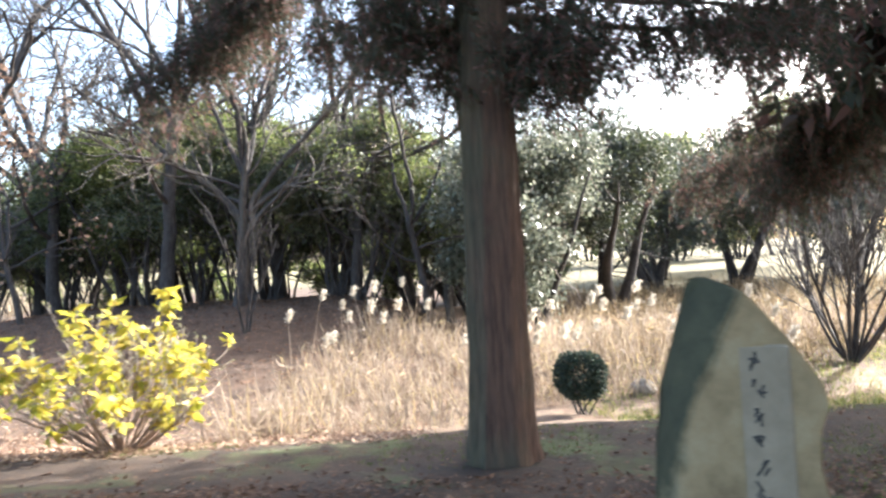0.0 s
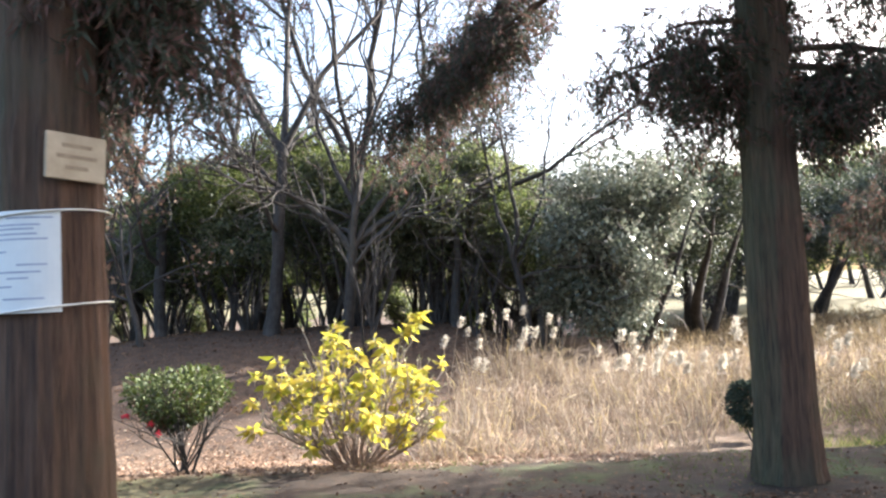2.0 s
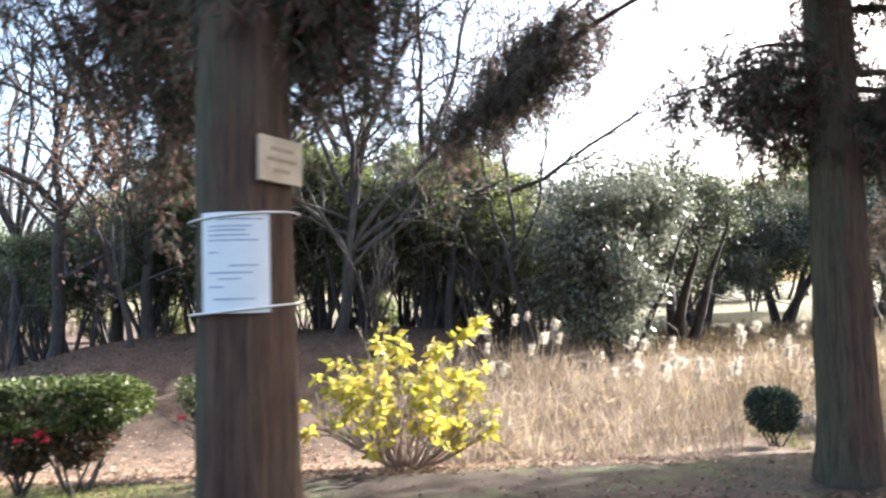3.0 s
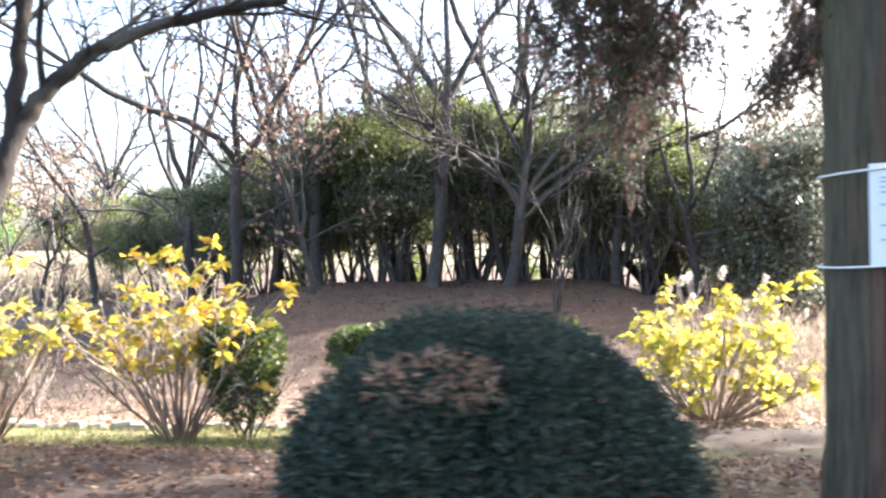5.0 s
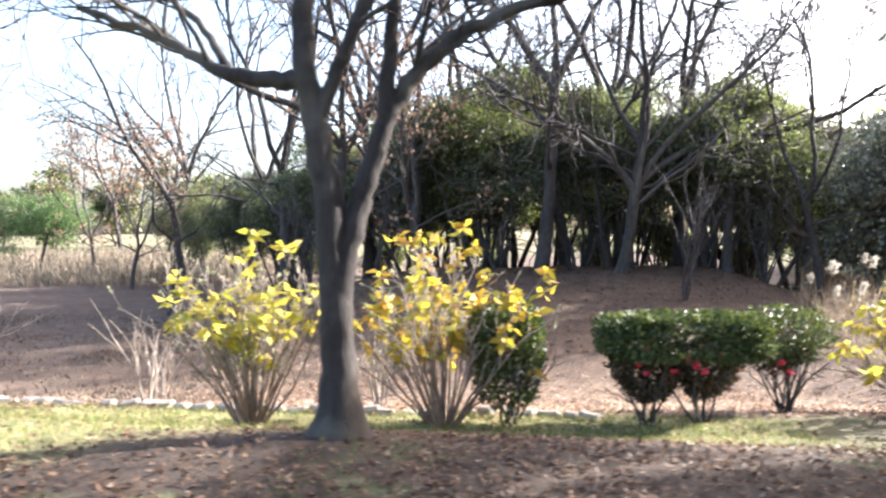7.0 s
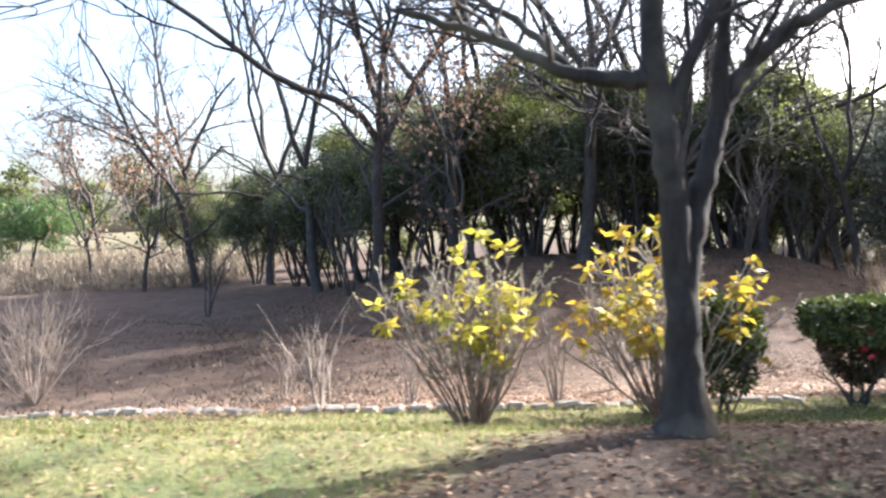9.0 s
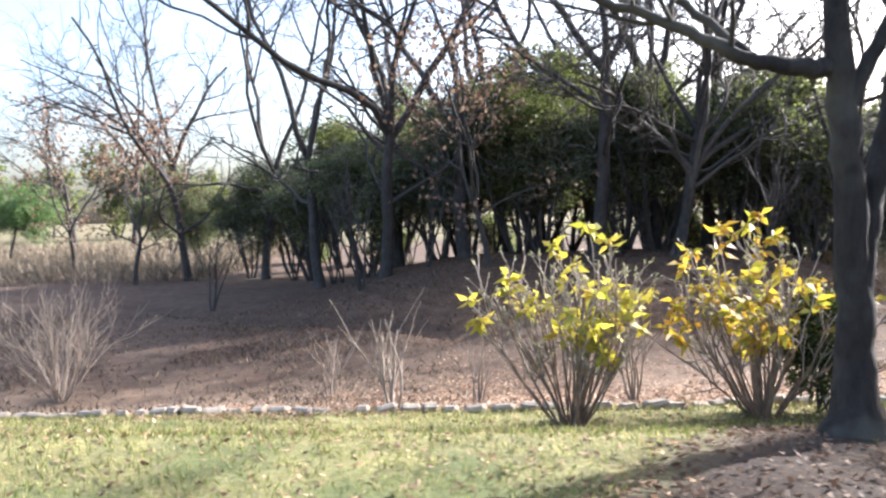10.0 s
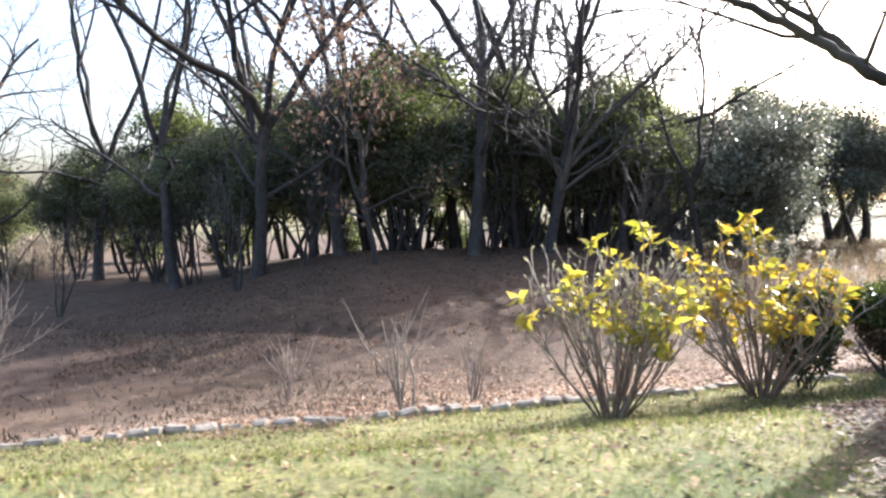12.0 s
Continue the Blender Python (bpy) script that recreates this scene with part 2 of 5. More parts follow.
M_REEDBROWN = leaf_mat("brown_reed", [(0, (0.098, 0.071, 0.045)), (0.5, (0.188, 0.143, 0.090)), (1, (0.300, 0.240, 0.150))], 0.6, 0.35)
M_PLUME = leaf_mat("reed_plume", [(0, (0.480, 0.432, 0.360)), (1, (0.656, 0.624, 0.560))], 0.8, 0.5)
M_GRASS = leaf_mat("lawn_grass", [(0, (0.095, 0.132, 0.035)), (0.5, (0.212, 0.243, 0.075)), (0.8, (0.339, 0.314, 0.130)), (1, (0.444, 0.354, 0.200))], 0.6, 0.4)
M_LITTER = leaf_mat("fallen_leaf", [(0, (0.121, 0.072, 0.048)), (0.4, (0.270, 0.171, 0.116)), (0.8, (0.419, 0.297, 0.207)), (1, (0.558, 0.450, 0.349))], 0.65, 0.35)
# darker leaf tones, with part of the bank's shade in the colour
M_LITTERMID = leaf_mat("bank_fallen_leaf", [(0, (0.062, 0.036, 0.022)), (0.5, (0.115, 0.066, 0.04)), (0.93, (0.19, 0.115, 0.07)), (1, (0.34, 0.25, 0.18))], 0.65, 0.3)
M_LITTERLAWN = leaf_mat("lawn_fallen_leaf", [(0, (0.203, 0.121, 0.074)), (0.5, (0.405, 0.270, 0.176)), (1, (0.648, 0.499, 0.338))], 0.65, 0.4)
# darker copy of the fallen leaf, with the mound's shade in its colour
M_LITTERDARK = leaf_mat("shaded_fallen_leaf", [(0, (0.069, 0.038, 0.022)), (0.5, (0.138, 0.076, 0.045)), (1, (0.276, 0.162, 0.098))], 0.7, 0.3)
M_STONE = plain_mat("kerb_stone", [(0.3, (0.1, 0.085, 0.065)), (0.5, (0.23, 0.2, 0.16)), (0.7, (0.36, 0.33, 0.28))], 9, 0.85, 0.4)
M_PINE = leaf_mat("pine_needle", [(0, (0.060, 0.114, 0.046)), (0.5, (0.120, 0.209, 0.072)), (1, (0.200, 0.304, 0.104))], 0.6, 0.3)
M_PAPER = plain_mat("paper", [(0.3, (0.6, 0.62, 0.63)), (0.7, (0.72, 0.73, 0.72))], 5, 0.5, 0.05)
M_INK = plain_mat("ink", [(0.3, (0.28, 0.31, 0.4)), (0.7, (0.45, 0.48, 0.56))], 30, 0.6, 0.02)
M_BOARD = plain_mat("pale_board", [(0.3, (0.36, 0.28, 0.19)), (0.7, (0.55, 0.46, 0.34))], 6, 0.6, 0.2)
M_CORD = plain_mat("white_cord", [(0.3, (0.6, 0.58, 0.53)), (0.7, (0.78, 0.76, 0.7))], 40, 0.7, 0.2)


def ground_material():
    m, N, L, b = node_mat("park_ground")
    tc = N.new("ShaderNodeTexCoord")
    P = tc.outputs["Object"]

    def dot(v):
        n = N.new("ShaderNodeVectorMath")
        n.operation = "DOT_PRODUCT"
        L.new(P, n.inputs[0])
        n.inputs[1].default_value = v
        return n.outputs["Value"]

    def math_node(op, a, c):
        n = N.new("ShaderNodeMath")
        n.operation = op
        for i, v in enumerate((a, c)):
            if isinstance(v, (int, float)):
                n.inputs[i].default_value = v
            else:
                L.new(v, n.inputs[i])
        return n.outputs[0]

    w, s = dot((-UW, US, 0)), dot((-US, -UW, 0))
    wob = noise_node(N, L, 0.7, 5, P)
    mid = noise_node(N, L, 3.5, 8, P, 0.7)
    fine = noise_node(N, L, 28, 6, P, 0.7)
    ww = math_node("ADD", w, math_node("MULTIPLY", math_node("SUBTRACT", wob.outputs[0], 0.5), 2.0))
    # pushes the dark soil outwards, to stand for shade in front of the reeds
    back = math_node("MINIMUM", math_node("MAXIMUM", math_node("MULTIPLY", math_node("SUBTRACT", 1.5, s), 0.5), 0.0), 1.3)
    # the meadow comes nearer beyond the reeds
    clear = math_node("MINIMUM", math_node("MAXIMUM", math_node("MULTIPLY", math_node("SUBTRACT", -5.0, s), 7.0), 0.0), 30.0)
    past = math_node("MINIMUM", math_node("MAXIMUM", math_node("MULTIPLY", math_node("SUBTRACT", ww, 19.0), 0.4), 0.0), 1.0)
    far = math_node("MULTIPLY", clear, past)
    wk = math_node("DIVIDE", math_node("ADD", math_node("SUBTRACT", ww, back), far), 60.0)
    # soil and mound toned darker: part of their shade is in the colour
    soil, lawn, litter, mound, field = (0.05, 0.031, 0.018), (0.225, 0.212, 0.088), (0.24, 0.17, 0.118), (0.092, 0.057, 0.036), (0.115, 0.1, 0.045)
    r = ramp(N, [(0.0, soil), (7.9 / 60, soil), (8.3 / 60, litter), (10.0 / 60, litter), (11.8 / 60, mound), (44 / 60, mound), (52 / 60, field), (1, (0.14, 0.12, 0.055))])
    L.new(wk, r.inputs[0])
    # the lawn strip, wider further along the walk
    inner = N.new("ShaderNodeMapRange")
    inner.inputs["From Min"].default_value, inner.inputs["From Max"].default_value = 7.0, 10.5
    inner.inputs["To Min"].default_value, inner.inputs["To Max"].default_value = 6.4, 1.5
    L.new(s, inner.inputs["Value"])
    lo = N.new("ShaderNodeMapRange")
    lo.inputs["From Min"].default_value, lo.inputs["From Max"].default_value = -0.5, 0.5
    L.new(math_node("SUBTRACT", ww, inner.outputs[0]), lo.inputs["Value"])
    hi = N.new("ShaderNodeMapRange")
    hi.inputs["From Min"].default_value, hi.inputs["From Max"].default_value = 8.4, 8.1
    L.new(math_node("SUBTRACT", w, math_node("MULTIPLY", math_node("MAXIMUM", math_node("SUBTRACT", s, 9.0), 0.0), 0.17)), hi.inputs["Value"])
    here = N.new("ShaderNodeMapRange")
    here.inputs["From Min"].default_value, here.inputs["From Max"].default_value = 2.0, 5.0
    L.new(s, here.inputs["Value"])
    lm = math_node("MULTIPLY", math_node("MULTIPLY", lo.outputs[0], hi.outputs[0]), here.outputs[0])
    lawnmix = N.new("ShaderNodeMix")
    lawnmix.data_type = "RGBA"
    L.new(lm, lawnmix.inputs[0])
    L.new(r.outputs[0], lawnmix.inputs["A"])
    lawnmix.inputs["B"].default_value = (*lawn, 1)
    # mossy and leafy patches
    mul = N.new("ShaderNodeMix")
    mul.data_type, mul.blend_type = "RGBA", "MULTIPLY"
    mul.inputs[0].default_value = 1.0
    r2 = ramp(N, [(0.28, (0.5, 0.5, 0.48)), (0.5, (0.95, 0.95, 0.93)), (0.72, (1.5, 1.42, 1.35))])
    L.new(mid.outputs[0], r2.inputs[0])
    L.new(lawnmix.outputs["Result"], mul.inputs["A"]), L.new(r2.outputs[0], mul.inputs["B"])
    mul2 = N.new("ShaderNodeMix")
    mul2.data_type, mul2.blend_type = "RGBA", "MULTIPLY"
    mul2.inputs[0].default_value = 0.8
    r3 = ramp(N, [(0.3, (0.55, 0.52, 0.5)), (0.7, (1.4, 1.4, 1.35))])
    L.new(fine.outputs[0], r3.inputs[0])
    L.new(mul.outputs["Result"], mul2.inputs["A"]), L.new(r3.outputs[0], mul2.inputs["B"])
    moss = N.new("ShaderNodeMix")
    moss.data_type = "RGBA"
    mo = ramp(N, [(0.52, (0, 0, 0)), (0.64, (0.7, 0.7, 0.7))])
    L.new(noise_node(N, L, 0.9, 4, P).outputs[0], mo.inputs[0])
    near = math_node("LESS_THAN", w, 8.2)
    L.new(math_node("MULTIPLY", mo.outputs[0], near), moss.inputs[0])
    L.new(mul2.outputs["Result"], moss.inputs["A"])
    moss.inputs["B"].default_value = (0.09, 0.12, 0.035, 1)
    L.new(moss.outputs["Result"], b.inputs["Base Color"])
    b.inputs["Roughness"].default_value = 0.95
    bp = N.new("ShaderNodeBump")
    bp.inputs["Strength"].default_value, bp.inputs["Distance"].default_value = 0.7, 0.04
    L.new(fine.outputs[0], bp.inputs["Height"]), L.new(bp.outputs[0], b.inputs["Normal"])
    return m


# ---- ground: one sheet out to the horizon, finer near the walk ----
def axis(parts):
    return np.unique(np.concatenate([np.arange(a, c, st) for a, c, st in parts]))


gs = axis([(-3000, -300, 300), (-300, -60, 40), (-60, -14, 2), (-14, 20, 0.2), (20, 60, 1.5), (60, 300, 40), (300, 3001, 300)])
gw = axis([(-3000, -300, 300), (-300, -20, 40), (-20, 0, 1.5), (0, 26, 0.2), (26, 60, 1.2), (60, 300, 40), (300, 3001, 300)])
GS, GW = np.meshgrid(gs, gw, indexing="ij")
grng = np.random.default_rng(3)
GZ = height_sw(GS, GW) + 0.012 * grng.standard_normal(GS.shape) * ((GW > -2) & (GW < 26) & (abs(GS) < 20))
GX, GY = -US * GS - UW * GW, -UW * GS + US * GW
ni, nj = GS.shape
ii, jj = np.meshgrid(np.arange(ni - 1), np.arange(nj - 1), indexing="ij")
ga = ii * nj + jj
ground = link_mesh("ground", mesh_np("ground", np.stack([GX, GY, GZ], -1).reshape(-1, 3), np.stack([ga, ga + 1, ga + nj + 1, ga + nj], -1).reshape(-1, 4), ground_material()), smooth_faces=True)
tagged(ground, "uneven park ground of soil, fallen leaves and winter lawn", "ground", kind="structure")


# ---- cedars ----
def hang(rng, q, n, near, C, D, LL, WW):
    """Ropy sprays that hang from the point q."""
    for _ in range(n):
        root = q + rng.normal(0, 1, 3) * (np.array([0.15, 0.15, 0.1]) if near else np.array([0.22, 0.22, 0.1]))
        drop = rng.uniform(0.2, 0.6) if near else rng.uniform(0.4, 0.9)
        m = 46 if near else 10
        u = rng.uniform(0, 1, m)
        way = unit(rng.normal(0, 0.4, 3) + np.array([0, 0, -1.0]))
        sway = rng.normal(0, 0.12, 3)
        C.append(root + way * (u * drop)[:, None] + sway * (u * u)[:, None] * drop + rng.normal(0, 0.02 if near else 0.06, (m, 3)))
        D.append(way + rng.normal(0, 0.55, (m, 3)) + np.array([0, 0, -0.1]))
        LL.append(rng.uniform(0.05, 0.11, m) * (1 if near else 4.4)), WW.append(rng.uniform(0.004, 0.009, m) * (1 if near else 8))


def cedar(seed, base_r, boughs, lean=0.0, height=15.0, upper=30, reach=3.3, label="tall cedar with furrowed brown bark and hanging rusty sprays", fine=True):
    """Tall cedar: fluted trunk, drooping boughs with hanging sprays. boughs: direction, height, length."""
    rng = np.random.default_rng(seed)
    t = thing("cedar_tree", Matrix(), label, "tree", "cedars beside the path")
    zs = np.concatenate([np.linspace(-0.15, 0.5, 8), np.linspace(0.7, 5, 40), np.linspace(5.6, height, 12)])
    n = 56
    ang = np.arange(n) * 2 * np.pi / n
    flute = 0.03 * np.sin(7 * ang + rng.uniform(0, 6)) + 0.022 * np.sin(15 * ang + rng.uniform(0, 6)) + 0.022 * np.sin(23 * ang + rng.uniform(0, 6))
    V = []
    for z in zs:
        r = base_r * (1 - 0.85 * max(z, 0) / height) * (1 + 0.3 * math.exp(-max(z + 0.1, 0) / 0.2))
        rr = r * (1 + np.roll(flute, int(z * 1.5)) * (1.6 if z < 0.4 else 1) + 0.015 * rng.standard_normal(n))
        V.append(np.stack([rr * np.cos(ang) + lean * z, rr * np.sin(ang), np.full(n, z)], 1))
    V = np.concatenate(V)
    i, j = np.meshgrid(np.arange(len(zs) - 1), np.arange(n), indexing="ij")
    a, b2 = i * n + j, i * n + (j + 1) % n
    link_mesh("trunk", mesh_np("trunk", V, np.stack([a, b2, b2 + n, a + n], -1).reshape(-1, 4), M_CEDAR), t)
    C, D, LL, WW = [], [], [], []
    for az, z, ln in boughs:
        az = radians(az)
        pts, rad = limb(rng, (lean * z, 0, z), (math.cos(az), math.sin(az), 0.15), ln, 0.035, 0.008, 8, 0.07, -0.07)
        link_mesh("bough", mesh_np("bough", *tubes([(pts, rad)], 6), M_CEDAR), t)
        for f in np.linspace(0.62 if ln > 2.95 else 0.6 if 1.4 < ln < 2.15 else 0.25, 1, int(5 + 3 * ln)):
            k = min(int(f * 8), 7)
            hang(rng, pts[k] + (pts[k + 1] - pts[k]) * (f * 8 - k) + rng.normal(0, 0.06, 3), (rng.integers(8, 12) if ln > 2.95 else rng.integers(6, 9) if 1.4 < ln < 2.15 else rng.integers(10, 14)) if fine else 7, fine or ln > 2.3, C, D, LL, WW)
    lines = []
    for k in range(upper):
        z = 5.2 + (height - 5.7) * (k / upper) ** 1.4
        az = k * 2.4 + rng.uniform(-0.4, 0.4)
        ln = reach * (1 - 0.8 * (z - 5.2) / (height - 5.2)) * rng.uniform(0.75, 1.1)
        pts, rad = limb(rng, (lean * z, 0, z), (math.cos(az), math.sin(az), 0.25), ln, 0.045, 0.01, 8, 0.08, -0.08)
        lines.append((pts, rad))
        for f in np.linspace(0.15, 1, 9):
            hang(rng, pts[min(int(f * 8), 7)] + rng.normal(0, 0.15, 3), 5, fine and z < 6.3, C, D, LL, WW)
    tagged(link_mesh("upper_bough_mass", mesh_np("upper_bough_mass", *tubes(lines, 5), M_CEDAR), t), kind="stuff")
    V, F = leaves(np.concatenate(C), np.concatenate(D), np.concatenate(LL), np.concatenate(WW), rng)
    tagged(link_mesh("foliage", mesh_np("foliage", V, F, M_CEDARLEAF), t, "drooping dark green and rusty brown sprays"), kind="stuff")
    return t


ced_a = cedar(11, 0.225, ((163, 4.5, 4.0), (168, 4.85, 3.7), (157, 4.75, 3.5), (172, 4.5, 3.3),  (190, 3.3, 1.3), (18, 3.0, 0.8), (205, 3.1, 0.7), (140, 3.0, 0.6), (220, 3.5, 0.9), (20, 2.9, 0.5), (60, 3.2, 0.8), (28, 3.15, 2.2), (16, 3.25, 2.25), (20, 3.8, 2.7), (25, 4.1, 1.2), (30, 4.3, 3.2),
                          (90, 4.0, 1.2), (270, 4.3, 1.2), (340, 4.9, 2.6), (240, 4.6, 1.8)), 0.004)
ced_a.matrix_world = Matrix.Translation(spot(-2.03, 6.82))
ced_b = cedar(12, 0.215, ((165, 3.6, 1.8), (174, 3.8, 2.1), (158, 3.8, 2.2), (146, 2.9, 2.0), (143, 3.1, 2.1), (150, 3.1, 1.95), (147, 3.5, 2.1), (60, 2.6, 0.5), (40, 2.7, 0.6), (75, 2.8, 0.55), (52, 3.0, 0.65), (20, 3.3, 0.55), (35, 3.4, 0.7), (170, 4.3, 1.5), (95, 2.9, 0.6), (300, 4.5, 1.2), (150, 4.6, 2.2), (0, 4.5, 1.3)), -0.006,
              label="tall cedar with a white notice tied round its trunk")
ced_b.matrix_world = Matrix.Translation(spot(2.14, 4.4))
# coarse unseen cedar, added out of view to shade the bank
ced_shade = cedar(13, 0.22, tuple((k * 51, 3.4 + 0.25 * k, 2.2) for k in range(8)), upper=28, fine=False)
ced_shade.matrix_world = Matrix.Translation(spot(-7.4, 7.4))
ced_d = cedar(14, 0.22, ((192, 3.35, 4.1), (199, 3.5, 3.6), (205, 3.3, 3.3), (186, 3.7, 3.4), (196, 4.0, 3.0), (190, 3.2, 2.8), (212, 3.6, 2.6), (180, 3.5, 2.4), (195, 4.7, 3.9), (203, 4.9, 3.3), (186, 5.0, 3.0), (215, 4.6, 2.6), (60, 4.4, 2.0), (300, 4.5, 2.0)), 0.003)
ced_d.matrix_world = Matrix.Translation(spot(-8.7, 9.6))
# more unseen copies, placed where their shadow falls over the bank
for s, w, a, k in ((-12.0, 10.8, 150, 1.0), (-14.5, 10.6, 220, 1.05), (-5.6, 1.2, 100, 1.0)):
    copy_thing(ced_shade, Matrix.Translation(spot(s, w)) @ pose(0, 0, 0, 0, 0, a) @ Matrix.Scale(k, 4))


# ---- bare broadleaf trees ----
def bare_tree(seed, height, r0, lean=(0, 0), first=0.4, label="leafless grey-barked tree with spreading limbs", kids=(3, 5), depth=3, spread=0.75, forks=None, material=None, wander=0.17):
    """Leafless tree. forks: for each main limb the lean to the side, the lean away and the share of the height."""
    rng = np.random.default_rng(seed)
    material = material or M_BARKDARK
    t = thing("bare_tree", Matrix(), label, "tree", "leafless trees of the wood")
    out = []
    pts, rad = limb(rng, (0, 0, -0.3), (lean[0], lean[1], 1), height * first + 0.3, r0, r0 * 0.72, 9, 0.06, 0.04 if lean == (0, 0) else 0.0)
    rad[0] *= 1.5
    rad[1] *= 1.12
    trunk = [(pts, rad)]
    turn = rng.uniform(0, 6.28)
    if forks is None:
        forks = []
        for k in range(3):
            az = turn + k * 2.1 + rng.uniform(-0.4, 0.4)
            forks.append((math.cos(az) * 0.42 * spread / 0.75, math.sin(az) * 0.42 * spread / 0.75, rng.uniform(0.75, 1.0)))
    for k, (a, d, share) in enumerate(forks):
        grow(rng, pts[-1] - np.array([0, 0, 0.08 * k]), (a * US - d * UW, a * UW + d * US, 1.0), height * (1 - first) * share, r0 * rng.uniform(0.5, 0.64), depth, out, (kids[0] + 1, kids[1] + 1), spread, wander, 0.05, 0.56, 1, 8, 0.013)
    for k in range(rng.integers(2, 4)):  # side limbs
        i = rng.integers(5, 9)
        az = turn + 1 + k * 2.4
        grow(rng, pts[i], (math.cos(az), math.sin(az), 0.55), height * rng.uniform(0.25, 0.38), r0 * 0.38, depth - 1, out, kids, spread, 0.22, 0.05, 0.6, 1, 7, 0.011)
    link_mesh("trunk", mesh_np("trunk", *tubes(trunk, 10), material), t, smooth_faces=True)
    for lv, p, r in out:
        if lv == 1:
            link_mesh("limb", mesh_np("limb", *tubes([(p, r)], 7), material), t, smooth_faces=True)
    tagged(link_mesh("twig_mass", mesh_np("twig_mass", *tubes([(p, r) for lv, p, r in out if lv > 1], 4), material), t), kind="stuff")
    return t, [p[-1] for lv, p, r in out]


def add_leaves(t, tips, n, material, L, W, seed, box=0.25, name="foliage", label=""):
    rng = np.random.default_rng(seed)
    tips = np.array(tips)
    c = tips[rng.integers(0, len(tips), n)] + rng.normal(0, box, (n, 3))
    V, F = leaves(c, rng.standard_normal((n, 3)) + np.array([0, 0, -0.6]), L * rng.uniform(0.7, 1.3, n), W * rng.uniform(0.7, 1.3, n), rng)
    return tagged(link_mesh(name, mesh_np(name, V, F, material), t, label), kind="stuff")


bt1, _ = bare_tree(21, 13.0, 0.19, (0, 0), 0.39, "tall leafless tree with a straight dark trunk", forks=((-0.05, 0.1, 0.95), (0.55, -0.1, 0.8), (-0.5, 0.2, 0.7)))
bt2, _ = bare_tree(22, 12.5, 0.18, (0, 0), 0.31, "leafless dark tree that forks into two wide limbs", forks=((0.75, 0.1, 0.9), (-0.6, -0.1, 0.95), (-0.1, 0.6, 0.6)), spread=0.75)
bt3, _ = bare_tree(23, 12.0, 0.17, (-0.06, -0.02), 0.34, "leafless tree with upswept grey limbs", forks=((-0.65, 0.1, 0.95), (0.1, 0.1, 1.0), (0.5, -0.2, 0.8)))
crook, _ = bare_tree(24, 7.6, 0.16, (0.16, 0.0), 0.3, "wide leafless tree with crooked sweeping limbs", (4, 7), 3, 0.85, ((1.35, -0.1, 1.0), (0.75, 0.3, 0.95), (-0.7, 0.1, 0.8), (0.3, -0.5, 0.7)), M_LICHEN, 0.2)
bt1.matrix_world = Matrix.Translation(spot(5.2, 19.8))
bt2.matrix_world = Matrix.Translation(spot(8.6, 21.2))
bt3.matrix_world = Matrix.Translation(spot(13.1, 22.9))
crook.matrix_world = Matrix.Translation(spot(3.25, 19.5))
copy_thing(crook, Matrix.Translation(spot(-2.2, 21.0)) @ pose(0, 0, 0, 0, 0, 150) @ Matrix.Scale(0.8, 4))
for src, s, w, a, k in ((bt1, 10.7, 24.2, 80, 1.05), (bt2, 10.9, 20.6, 200, 1.0), (bt3, 2.8, 22.5, 120, 1.15), (bt1, 0.9, 23.5, 250, 0.95), (bt2, 4.2, 24.5, 20, 1.15),
                        (bt3, 15.8, 27.0, 300, 1.0), (bt1, 21.0, 33.5, 160, 0.95), (bt2, 18.9, 27.6, 90, 0.85), (bt3, 7.0, 26.0, 45, 1.2), (bt3, 3.15, 19.3, 200, 0.8), (bt2, 0.3, 20.2, 310, 0.75), (bt3, -1.6, 19.2, 60, 0.62), (bt1, 30.0, 48.0, 10, 1.1), (bt2, 36.0, 52.0, 130, 1.0)):
    copy_thing(src, Matrix.Translation(spot(s, w)) @ pose(0, 0, 0, 0, 0, a) @ Matrix.Scale(k, 4))


